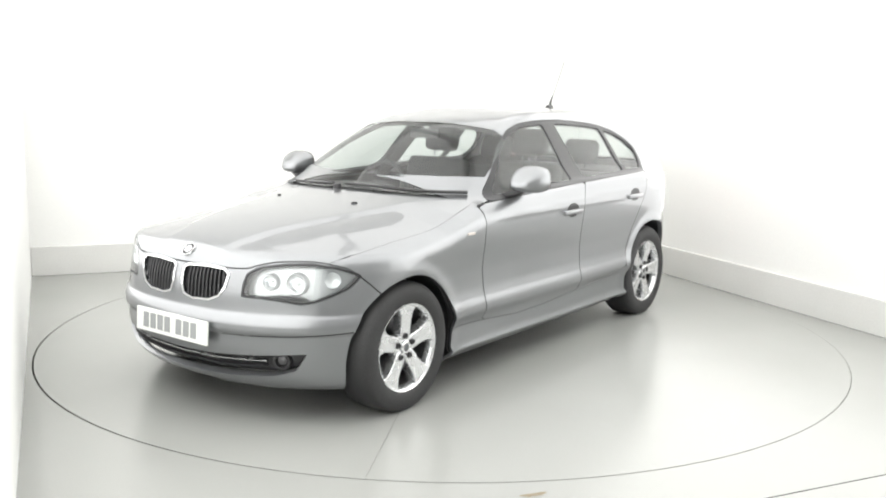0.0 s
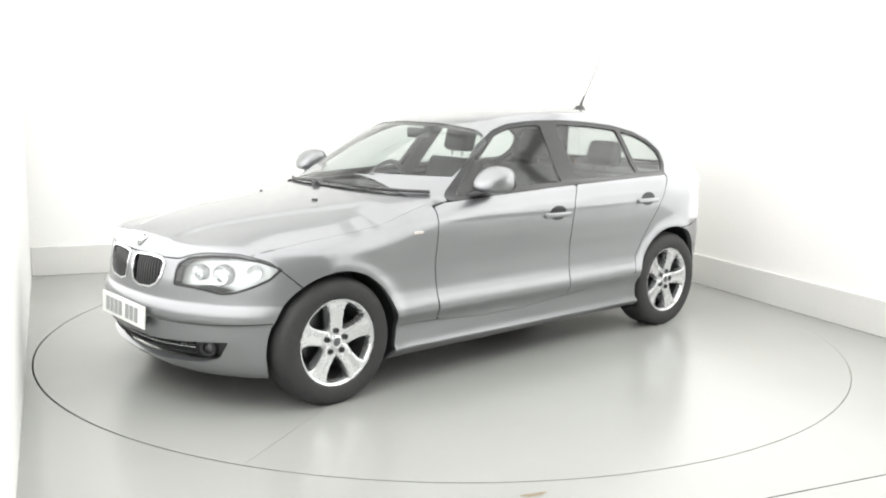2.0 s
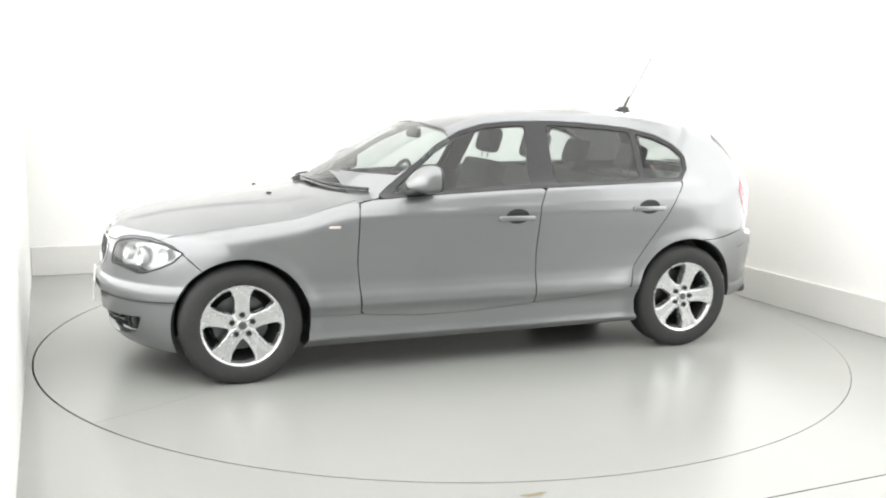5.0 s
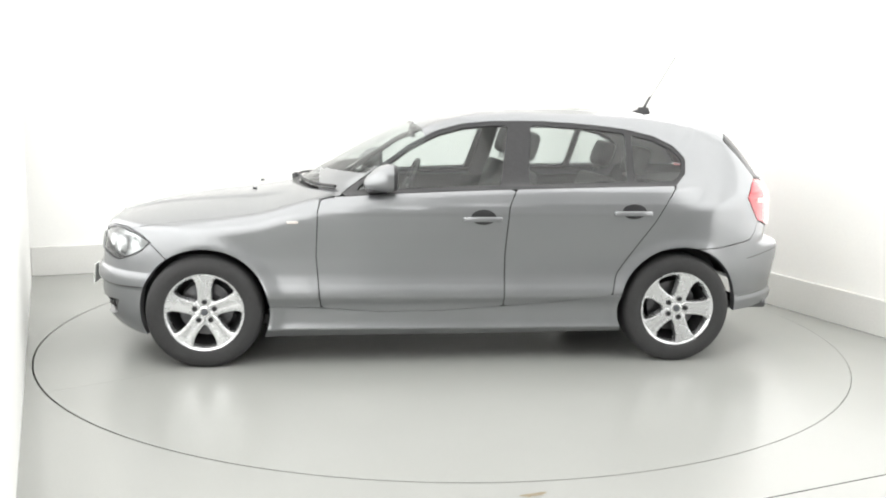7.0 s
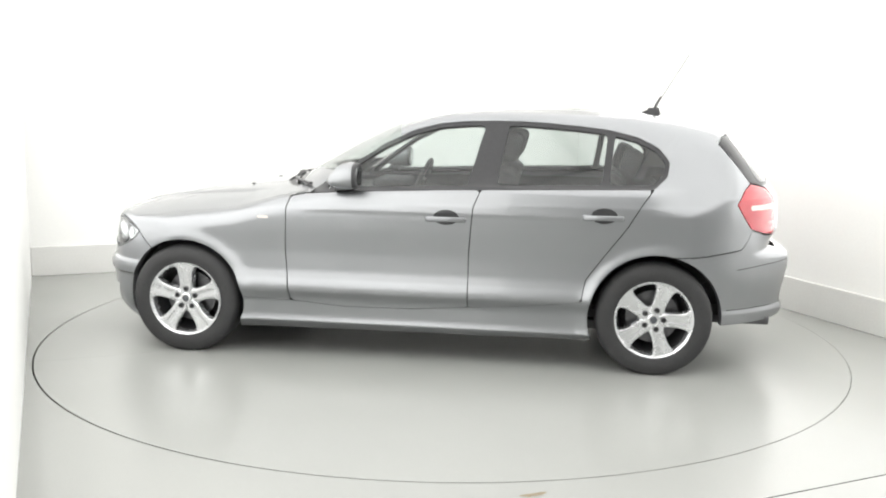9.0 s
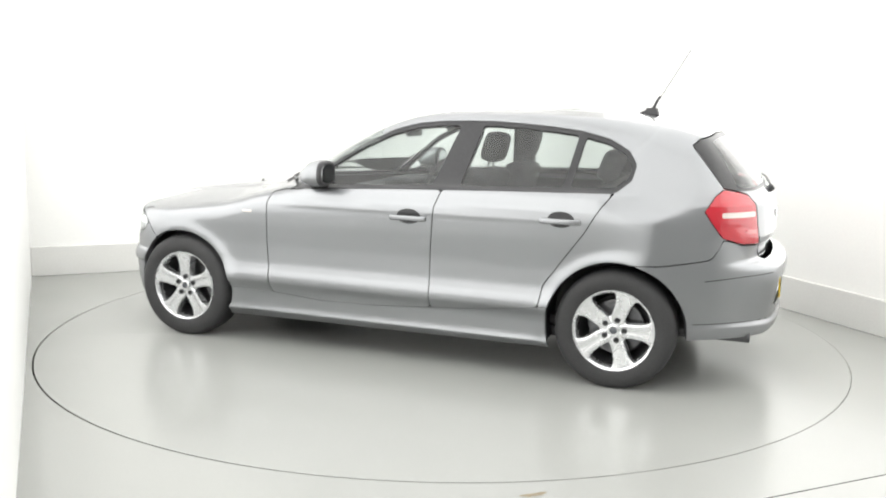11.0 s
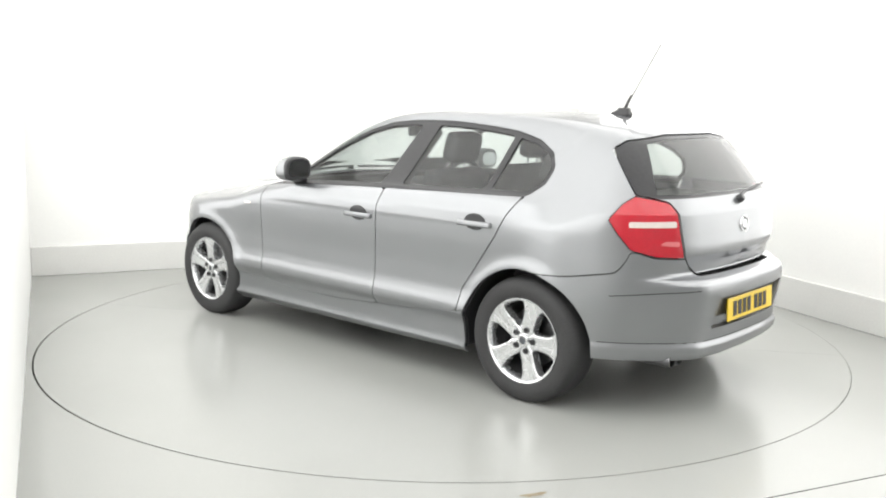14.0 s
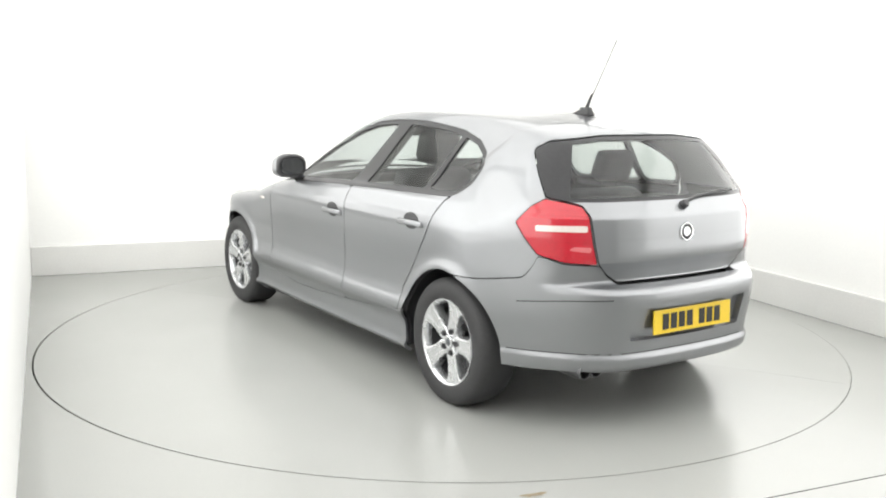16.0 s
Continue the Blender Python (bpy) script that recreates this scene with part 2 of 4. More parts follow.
nose = curve((0.10, 1.88), (0.15, 1.97), (0.19, 2.03), (0.25, 2.07), (0.35, 2.092), (0.425, 2.097), (0.443, 2.113), (0.47, 2.112), (0.50, 2.10), (0.525, 2.082),
             (0.60, 2.075), (0.68, 2.062), (0.74, 2.045), (0.82, 2.02))
nose_wrap = curve((0, 0), (0.2, 0.012), (0.4, 0.058), (0.55, 0.128), (0.68, 0.225), (0.77, 0.34), (0.83, 0.46), (0.88, 0.62))
tail = curve((0.10, -1.85), (0.20, -1.93), (0.27, -2.005), (0.31, -2.045), (0.343, -2.050), (0.368, -2.036), (0.40, -2.038), (0.50, -2.055), (0.60, -2.07), (0.64, -2.065), (0.665, -2.03),
             (0.685, -1.958), (0.73, -1.966), (0.764, -1.984), (0.778, -1.992), (0.80, -1.994), (0.88, -1.988), (0.968, -1.979), (0.985, -1.966), (1.03, -1.933), (1.07, -1.90), (1.18, -1.805), (1.29, -1.705), (1.34, -1.66))
tail_corner = curve((0.10, -1.83), (0.20, -1.89), (0.27, -1.955), (0.31, -1.975), (0.343, -1.982), (0.368, -1.974), (0.40, -1.98), (0.55, -2.0), (0.70, -1.995), (0.78, -1.99), (0.88, -1.988), (0.968, -1.979), (0.985, -1.966),
                    (1.03, -1.933), (1.07, -1.90), (1.18, -1.805), (1.29, -1.705), (1.34, -1.66))
tail_wrap = curve((0, 0), (0.2, 0.006), (0.4, 0.032), (0.52, 0.075), (0.62, 0.14), (0.70, 0.22), (0.77, 0.33), (0.83, 0.47))
screen = curve((0.94, 0.985), (0.99, 0.90), (1.13, 0.66), (1.22, 0.50), (1.30, 0.34), (1.36, 0.19), (1.40, 0.0))
screen_wrap = curve((0, 0), (0.2, 0.02), (0.4, 0.085), (0.6, 0.20), (0.75, 0.33))
roof = curve((0.40, 1.30), (0.32, 1.335), (0.14, 1.374), (-0.03, 1.412), (-0.21, 1.430), (-0.39, 1.438), (-0.74, 1.438), (-1.1, 1.424), (-1.46, 1.384),
             (-1.60, 1.352), (-1.75, 1.300))


def body(p):
    """Above 0 outside the car's skin, below 0 inside."""
    x, y, z = p[..., 0], np.abs(p[..., 1]), p[..., 2]
    zz = np.where(z > 0.6, 0.6 + (z - 0.6) * 0.295 / (shoulder(x) - 0.6), z)
    aft = np.clip((-1.12 - x) / 0.30, 0, 1)
    aft = aft * aft * (3 - 2 * aft)
    side = half_width(x) - tuck(zz) * (1 - aft) - tuck_rear(z) * aft
    for ax in (FRONT_AXLE, REAR_AXLE):
        d = np.hypot(x - ax, z - AXLE_Z)
        side = side + 0.012 * np.exp(-((d - ARCH - 0.008) / 0.042) ** 2)
    ym = np.minimum(y, 0.9)
    f_side = y - side
    ridge = np.clip((ym - 0.21 - 0.30 * np.clip((2.0 - x) / 1.05, 0, 1)) / 0.07 + 0.5, 0, 1)
    ridge = 0.009 * ridge * ridge * (3 - 2 * ridge) * np.clip((x - 0.95) / 0.15, 0, 1) * np.clip((2.02 - x) / 0.15, 0, 1)
    f_top = (z - (bonnet_mid(x) - bonnet_drop(x) * (ym / 0.72) ** 2.2 - ridge)) * 0.95
    f_roof = z - (roof(x) - 0.055 * (ym / 0.55) ** 2.4)
    f_top = f_top * (1 - aft) + f_roof * aft
    f_nose = x - (nose(z) - nose_wrap(ym))
    turned = np.clip((y - 0.42) / 0.30, 0, 1)
    turned = turned * turned * (3 - 2 * turned)
    f_tail = (tail(z) * (1 - turned) + tail_corner(z) * turned + tail_wrap(ym)) - x
    low = smax(smax(f_side, f_top, 0.07), smax(f_nose, f_tail, 0.02), 0.05)
    taper = np.clip((-0.45 - x) / 0.85, 0, 1.4)
    wide = 0.038 * np.clip((x + 0.15) / 0.5, 0, 1) ** 2 * np.clip((z - 0.98) / 0.15, 0, 1)
    f_glass = (y - glass_side(z) + 0.045 * taper * taper - wide) * 0.87
    f_screen = (x - (screen(z) - screen_wrap(ym))) * 0.55
    tall = smax(smax(f_glass, smax(f_roof, f_screen, 0.03), 0.07), smax(f_tail, f_side, 0.05), 0.035)
    tall = smax(tall, 0.86 - z, 0.02)
    return smin(low, tall, 0.02 - 0.017 * aft)


def skin(start, way, reach, steps=26):
    """Where rays from outside (start, way) first come near the skin, by a march and a bisection."""
    n = 160
    t0 = np.full(start.shape[:-1], np.nan)
    prev = np.zeros(start.shape[:-1])
    for i in range(1, n + 1):
        t = np.full(start.shape[:-1], reach * i / n)
        hit = (body(start + way * t[..., None]) < 0) & np.isnan(t0)
        t0 = np.where(hit, t, t0)
    lo, hi = t0 - reach / n, t0.copy()
    for _ in range(steps):
        mid = (lo + hi) / 2
        inside = body(start + way * np.nan_to_num(mid)[..., None]) < 0
        hi, lo = np.where(inside, mid, hi), np.where(inside, lo, mid)
    return start + way * hi[..., None]


def normals(p):
    e, g = 2e-3, []
    for k in range(3):
        d = np.zeros(3)
        d[k] = e
        g.append(body(p + d) - body(p - d))
    g = np.stack(g, -1)
    return g / (np.linalg.norm(g, axis=-1, keepdims=True) + 1e-12)


# ---------------------------------------------------------------- panels cut from the skin


def grid(p):
    a, b = p.shape[:2]
    idx = np.arange(a * b).reshape(a, b)
    quads = np.stack([idx[:-1, :-1], idx[1:, :-1], idx[1:, 1:], idx[:-1, 1:]], -1).reshape(-1, 4)
    v = p.reshape(-1, 3)
    good = ~np.isnan(v).any(1)
    quads = quads[good[quads].all(1)]
    return np.nan_to_num(v), [tuple(q) for q in quads]


def from_side(x0, x1, z0, z1, step=0.018):
    x, z = np.meshgrid(np.arange(x0, x1 + step, step), np.arange(z0, z1 + step, step), indexing="ij")
    start = np.stack([x, np.full_like(x, 1.1), z], -1)
    return grid(skin(start, np.array([0, -1.0, 0]), 1.1))


def from_top(x0, x1, y1, step=0.016):
    n = math.ceil(y1 / step)
    x, y = np.meshgrid(np.arange(x0, x1 + step, step), np.linspace(-y1, y1, 2 * n + 1), indexing="ij")
    start = np.stack([x, y, np.full_like(x, 1.6)], -1)
    return grid(skin(start, np.array([0, 0, -1.0]), 1.4))


def from_end(sign, p0, p1, z0, z1, step=0.8, dz=0.012):
    """Rays towards a point near the front (sign 1) or rear axle, level by level."""
    n = math.ceil((p1 - p0) / step)
    a, z = np.meshgrid(np.radians(np.linspace(p0, p1, n + 1)), np.arange(z0, z1 + dz, dz), indexing="ij")
    way = np.stack([-np.cos(a) * sign, -np.sin(a), 0 * a], -1)
    start = np.stack([1.2 * sign + 1.3 * np.cos(a) * sign, 1.3 * np.sin(a), z], -1)
    return grid(skin(start, way, 1.29))


def turn_of(p, sign):
    return np.arctan2(p[:, 1], sign * (p[:, 0] - 1.2 * sign))


def inside(poly, how="side"):
    """The signed distance to a closed outline, above 0 inside: in side view (x, z), in plan (x, y), or in degrees of turn and z round an end."""
    q = np.array(poly, float)
    if how in ("nose", "tail"):
        q[:, 0] = np.radians(q[:, 0]) * 0.85
    e = np.roll(q, -1, 0) - q

    def f(p):
        if how == "side":
            c = p[:, [0, 2]]
        elif how == "plan":
            c = p[:, [0, 1]]
        else:
            c = np.stack([turn_of(p, 1 if how == "nose" else -1) * 0.85, p[:, 2]], -1)
        w = c[:, None] - q[None]
        t = np.clip((w * e).sum(-1) / (e * e).sum(-1), 0, 1)
        d = np.linalg.norm(w - e * t[..., None], axis=-1).min(1)
        y0, y1 = q[:, 1][None], np.roll(q[:, 1], -1)[None]
        cross = (y0 > c[:, 1:2]) != (y1 > c[:, 1:2])
        xs = q[:, 0][None] + (c[:, 1:2] - y0) * e[:, 0][None] / np.where(e[:, 1] == 0, 1e-9, e[:, 1])[None]
        odd = (cross & (c[:, 0:1] < xs)).sum(1) % 2 == 1
        return np.where(odd, d, -d)
    return f


def minus(f, g=0.0):
    return lambda p: -f(p) - g


def shrunk(f, g):
    return lambda p: f(p) - g


def clip(v, faces, f):
    d = f(v)
    d = np.where(np.abs(d) < 1e-5, 1e-5, d)
    new_v, made, out = [], {}, []
    n = len(v)
    for face in faces:
        s = [d[i] > 0 for i in face]
        if all(s):
            out.append(face)
        elif any(s):
            poly = []
            for k, i in enumerate(face):
                j = face[(k + 1) % len(face)]
                if d[i] > 0:
                    poly.append(i)
                if (d[i] > 0) != (d[j] > 0):
                    key = (min(i, j), max(i, j))
                    if key not in made:
                        t = d[key[0]] / (d[key[0]] - d[key[1]])
                        made[key] = n + len(new_v)
                        new_v.append(v[key[0]] + (v[key[1]] - v[key[0]]) * t)
                    poly.append(made[key])
            if len(poly) > 2:
                out.append(tuple(poly))
    return (np.vstack([v, np.array(new_v)]) if new_v else v), out


def cut(patch, keeps, lip=0.014, lift=0.0):
    """A panel: the patch where all keeps are above 0, with its edges turned inwards. Returns vertices, faces and normals."""
    v, faces = patch
    for f in keeps:
        v, faces = clip(v, faces, f)
    used = sorted({i for f in faces for i in f})
    at = {i: k for k, i in enumerate(used)}
    v = v[used]
    faces = [tuple(at[i] for i in f) for f in faces]
    nrm = normals(v)
    a, b, c = (v[[f[k] for f in faces]] for k in range(3))
    side = (np.cross(b - a, c - a) * nrm[[f[0] for f in faces]]).sum(1)
    if np.median(side) < 0:
        faces = [f[::-1] for f in faces]
    v = v + nrm * lift
    if lip:
        edges = {}
        for f in faces:
            for k in range(len(f)):
                edges[(f[k], f[(k + 1) % len(f)])] = True
        rim = [e for e in edges if (e[1], e[0]) not in edges]
        ids = sorted({i for e in rim for i in e})
        n = len(v)
        top = {i: n + k for k, i in enumerate(ids)}
        low = {i: n + len(ids) + k for k, i in enumerate(ids)}
        v = np.vstack([v, v[ids], v[ids] - nrm[ids] * lip])
        nrm = np.vstack([nrm, np.zeros((2 * len(ids), 3))])
        faces = faces + [(top[j], top[i], low[i], low[j]) for i, j in rim]
    return v, faces, nrm


def flip(piece):
    v, faces, nrm = piece
    m = np.array([1, -1, 1])
    return v * m, [f[::-1] for f in faces], nrm * m


def joined(*pieces):
    v, faces, nrm, n = [], [], [], 0
    for a, f, b in pieces:
        v.append(a), nrm.append(b)
        faces += [tuple(i + n for i in q) for q in f]
        n += len(a)
    return np.vstack(v), faces, np.vstack(nrm)


def panel(name, piece, mat, parent, label=""):
    v, faces, nrm = piece
    return mesh(name, v, faces, mat, parent, label, nrm)


# outlines in side view
WINDOWS = [(0.68, 0.945), (0.44, 1.115), (0.28, 1.225), (0.12, 1.30), (-0.03, 1.34), (-0.19, 1.355), (-0.35, 1.36), (-0.51, 1.36), (-0.67, 1.352),
           (-0.83, 1.34), (-0.99, 1.322), (-1.15, 1.285), (-1.26, 1.23), (-1.315, 1.16), (-1.30, 1.08), (-1.23, 1.018), (-0.66, 1.005),
           (-0.04, 0.985), (0.43, 0.963)]
FRONT_DOOR = [(0.775, 0.33), (0.80, 0.62), (0.79, 0.87), (0.775, 0.925), (0.69, 0.943), (0.43, 0.963), (-0.04, 0.985), (-0.30, 0.994), (-0.26, 0.90),
              (-0.24, 0.64), (-0.24, 0.335), (0.1, 0.31), (0.45, 0.305)]
REAR_DOOR = [(-0.24, 0.335), (-0.24, 0.64), (-0.26, 0.90), (-0.30, 0.994), (-0.66, 1.005), (-1.225, 1.018), (-1.16, 0.93), (-1.09, 0.81), (-0.98, 0.66),
             (-0.88, 0.52), (-0.86, 0.40), (-0.52, 0.355)]
SILL = [(1.10, 0.16), (1.10, 0.34), (0.775, 0.33), (0.45, 0.305), (0.1, 0.31), (-0.24, 0.335), (-0.52, 0.355), (-0.86, 0.40), (-0.92, 0.41), (-0.92, 0.18)]
# outlines round the ends, in degrees of turn
HEADLIGHT = [(24.8, 0.595), (25.4, 0.66), (26.4, 0.696), (30.1, 0.729), (37.5, 0.746), (45.3, 0.749), (52.3, 0.730), (58.8, 0.694), (55.2, 0.641),
             (50.6, 0.608), (45.3, 0.579), (41.5, 0.571), (36.9, 0.583), (31.3, 0.592)]
KIDNEY = [(2.2, 0.692), (3.8, 0.703), (12.2, 0.710), (18.6, 0.706), (20.3, 0.688), (19.2, 0.628), (17.2, 0.588), (13.7, 0.566), (7.0, 0.560),
          (3.2, 0.575), (2.2, 0.62)]
INTAKE = [(-43.5, 0.350), (-30, 0.335), (-15, 0.322), (0, 0.318), (15, 0.322), (30, 0.335), (43.5, 0.350), (40.5, 0.268), (35, 0.240), (20, 0.219),
          (0, 0.211), (-20, 0.219), (-35, 0.240), (-40.5, 0.268)]
TAILLIGHT = [(58.2, 0.946), (54.0, 1.018), (50.2, 1.050), (44.3, 1.036), (39.3, 1.020), (37.2, 0.977), (36.0, 0.868), (34.4, 0.767), (43.5, 0.776),
             (51.4, 0.808), (55.4, 0.882)]
HATCH_HALF = [(27.5, 0.682), (31.0, 0.716), (33.8, 0.767), (35.4, 0.868), (36.7, 0.977), (39.2, 1.024), (44.3, 1.042), (50.0, 1.056), (57.3, 1.262),
              (52.0, 1.297), (28.5, 1.322)]
HATCH = HATCH_HALF + [(-a, z) for a, z in HATCH_HALF[::-1]]
SCREEN_HALF = [(0.925, 0.0), (0.915, 0.22), (0.845, 0.45), (0.71, 0.66), (0.655, 0.675), (0.455, 0.645), (0.294, 0.608), (0.19, 0.575), (0.232, 0.30), (0.25, 0.0)]
SCREEN = SCREEN_HALF + [(a, -b) for a, b in SCREEN_HALF[-2:0:-1]]
bonnet_side = curve((0.60, 0.69), (0.70, 0.715), (0.86, 0.755), (1.1, 0.765), (1.5, 0.745), (1.70, 0.73), (1.85, 0.66), (1.95, 0.5))
bonnet_lip = curve((0, 0.712), (20, 0.714), (26, 0.718), (30, 0.737), (37, 0.755), (45, 0.757), (52, 0.738), (59, 0.702), (70, 0.66))
screen_foot = curve((0, 0.965), (0.22, 0.95), (0.45, 0.885), (0.655, 0.75), (0.8, 0.62))
bumper_top = curve((0, 0.678), (27, 0.678), (31, 0.712), (33.5, 0.760), (43, 0.769), (51, 0.798), (53, 0.745), (56, 0.70), (60, 0.69), (73, 0.665), (88, 0.66))
RECESS = [(-24, 0.425), (-24, 0.578), (24, 0.578), (24, 0.425)]
GAP = 0.0028


def arch(ax, r):
    return lambda p: np.hypot(p[:, 0] - ax, p[:, 2] - AXLE_Z) - r


def line(a, b):
    """Above 0 on the left of the way from a to b in side view."""
    d = np.array([b[0] - a[0], b[1] - a[1]], float)
    d /= np.linalg.norm(d)
    return lambda p: d[0] * (p[:, 2] - a[1]) - d[1] * (p[:, 0] - a[0])


def left_half(p):
    return p[:, 1]


def skin_panels(car):
    side = from_side(-1.98, 2.0, 0.15, 1.39)
    top = from_top(-1.80, 2.09, 0.86)
    front = from_end(1, -72, 72, 0.13, 0.79)
    rear = from_end(-1, -86, 86, 0.18, 1.36)
    f_arch, r_arch = arch(FRONT_AXLE, ARCH), arch(REAR_AXLE - 0.003, 0.362)
    win, fd, rd, sill = inside(WINDOWS), inside(FRONT_DOOR), inside(REAR_DOOR), inside(SILL)
    hl, tl = inside(HEADLIGHT, "nose"), inside(TAILLIGHT, "tail")
    over_bumper = lambda p: p[:, 2] - bumper_top(np.abs(np.degrees(turn_of(p, -1)))) + 9.0 * (p[:, 0] > -1.21)
    nose_line = line((1.58, 0.585), (1.715, 0.712))
    nose_cut = lambda p: np.maximum(nose_line(p), p[:, 2] - bonnet_lip(np.abs(np.degrees(turn_of(p, 1)))))
    bonnet_cut = lambda p: bonnet_side(p[:, 0]) - np.abs(p[:, 1])
    bonnet_front = lambda p: p[:, 2] - bonnet_lip(np.abs(np.degrees(turn_of(p, 1))))
    bonnet_back = lambda p: p[:, 0] - screen_foot(np.abs(p[:, 1]))
    hatch, tl_any = inside(HATCH, "tail"), lambda p: np.maximum(tl(p), tl(p * np.array([1, -1, 1])))
    hatch_rear = lambda p: np.where(p[:, 0] < -1.3, hatch(p), -1.0)
    tl_rear = lambda p: np.where(p[:, 0] < -1.3, tl_any(p), -1.0)
    screen_in = inside(SCREEN, "plan")
    # body shell: roof, pillars, quarters
    belt = lambda p: p[:, 2] - 1.06
    cabin = cut(top, [lambda p: 0.80 - p[:, 0], belt, minus(screen_in, GAP), minus(win), minus(hatch_rear, GAP), minus(tl_rear, GAP)], 0)
    quarter = cut(side, [lambda p: 0.79 - p[:, 0], minus(belt), minus(fd, GAP), minus(rd, GAP), minus(win), minus(sill, GAP), lambda p: p[:, 2] - 0.38, r_arch,
                         shrunk(over_bumper, GAP), minus(hatch_rear, GAP), minus(tl_rear, GAP), lambda p: np.maximum(-0.84 - p[:, 0], p[:, 0] - 0.50)], 0)
    panel("body_shell", joined(cabin, quarter, flip(quarter)), PAINT, car)
    # door lining, carried on to stop light showing through the panel gaps
    lining = cut(side, [lambda p: 0.955 + 0.10 * (p[:, 0] < -1.32) - p[:, 2], minus(win, -0.02), f_arch, r_arch, lambda p: 1.70 - p[:, 0], lambda p: p[:, 0] + 1.86, lambda p: p[:, 2] - 0.2 - 0.4 * (p[:, 0] < -1.25) - 0.4 * (p[:, 0] > 1.4)], 0, -0.032)
    for q in (lining, flip(lining)):
        panel("door_lining_backing", q, CABIN, car, "anthracite cloth door lining, also dark backing behind the panel gaps")
    panel("headliner", cut(top, [lambda p: 0.75 - p[:, 0], belt, minus(screen_in, 0.01), minus(win, 0.01), minus(hatch_rear, 0.015)], 0, -0.03), LINER, car, "pale grey headliner")
    # bonnet, windscreen, cowl
    panel("bonnet", cut(top, [shrunk(bonnet_cut, 0.0006), shrunk(bonnet_front, GAP), shrunk(bonnet_back, 0.0)]), PAINT, car)
    panel("windscreen", cut(top, [screen_in], 0.006, -0.002), GLASS, car, "clear laminated windscreen").visible_shadow = False
    panel("cowl", cut(top, [lambda p: -bonnet_back(p), minus(screen_in), lambda p: 0.74 - np.abs(p[:, 1]), lambda p: p[:, 0] - 0.62, lambda p: 1.005 - p[:, 2]], 0.01, -0.012), BLACK, car, "black plastic cowl")
    # flanks
    fender = cut(side, [lambda p: p[:, 0] - 0.70, lambda p: -bonnet_cut(p) - 0.0006, minus(fd, GAP), minus(win), minus(sill, GAP), minus(hl, GAP), f_arch, shrunk(nose_cut, GAP),
                        lambda p: 1.0 - p[:, 2], lambda p: p[:, 2] - 0.30])
    panes = [[(0.60, 0.9), (0.60, 1.5), (-0.298, 1.5), (-0.298, 1.345), (-0.205, 0.96), (-0.205, 0.9)],
             [(-0.43, 1.5), (-0.43, 1.345), (-0.372, 0.96), (-0.372, 0.9), (-0.94, 0.9), (-0.945, 1.0), (-0.985, 1.33), (-0.985, 1.5)],
             [(-1.025, 1.5), (-1.025, 1.33), (-0.985, 1.0), (-0.98, 0.9), (-1.4, 0.9), (-1.4, 1.5)]]
    frame_keep = [shrunk(win, 0.001)] + [(lambda p, g=inside(q): -np.minimum(g(p), win(p) - 0.024)) for q in panes]
    pieces = [("front_fender", fender, PAINT, ""),
              ("front_door", cut(side, [shrunk(fd, GAP)]), PAINT, ""),
              ("rear_door", cut(side, [shrunk(rd, GAP), shrunk(r_arch, GAP)]), PAINT, ""),
              ("sill", cut(side, [sill, f_arch, r_arch]), PAINT, ""),
              ("window_trim", cut(side, frame_keep, 0.02, -0.003), GLOSS_BLACK, "black window surround")]
    for q, name in zip(panes, ("front_window", "rear_window", "quarter_window")):
        pieces.append((name, cut(side, [shrunk(win, 0.024), inside(q)], 0.004, -0.008), GLASS, "lightly tinted side glass"))
    for name, piece, mat, label in pieces:
        for p in (piece, flip(piece)):
            ob = panel(name, p, mat, car, label)
            if mat is GLASS:
                ob.visible_shadow = False
    # nose
    kid = inside(KIDNEY, "nose")
    both = lambda f: (lambda p: np.maximum(f(p), f(p * np.array([1, -1, 1]))))
    intake = inside(INTAKE, "nose")
    panel("front_bumper", cut(front, [lambda p: -bonnet_front(p) - GAP, minus(both(hl), GAP), minus(both(kid)), minus(intake), f_arch, lambda p: -nose_line(p) - GAP,
                                      lambda p: p[:, 2] - 0.165], 0.03), PAINT, car)
    # tail
    panel("rear_bumper", cut(rear, [lambda p: -over_bumper(p) - GAP, minus(hatch, GAP), r_arch, minus(both(tl), GAP), minus(inside(RECESS, "tail")), lambda p: p[:, 2] - 0.285, lambda p: -1.25 - p[:, 0]], 0.03), PAINT, car)
    panel("plate_recess", cut(rear, [shrunk(inside(RECESS, "tail"), -0.003)], 0.0, -0.03), PAINT, car)
    rg = lambda p: np.minimum(hatch(p) - GAP, p[:, 2] - 1.038)
    gate = panel("tailgate", cut(rear, [shrunk(hatch, GAP), minus(rg)]), PAINT, car)
    print_edge = lambda p: np.maximum(0.018 - rg(p), (np.abs(turn_of(p, -1)) - radians(43)) * 0.85)
    panel("screen_border", cut(rear, [rg, print_edge], 0.01, -0.002), GLOSS_BLACK, gate, "black printed screen border")
    pane = panel("rear_screen", cut(rear, [rg, minus(print_edge)], 0.006, -0.003), GLASS, gate, "tinted rear screen")
    pane.visible_shadow = False
    return dict(front=front, rear=rear, side=side, top=top, hl=hl, kid=kid, intake=intake, tl=tl, both=both, rg=rg)


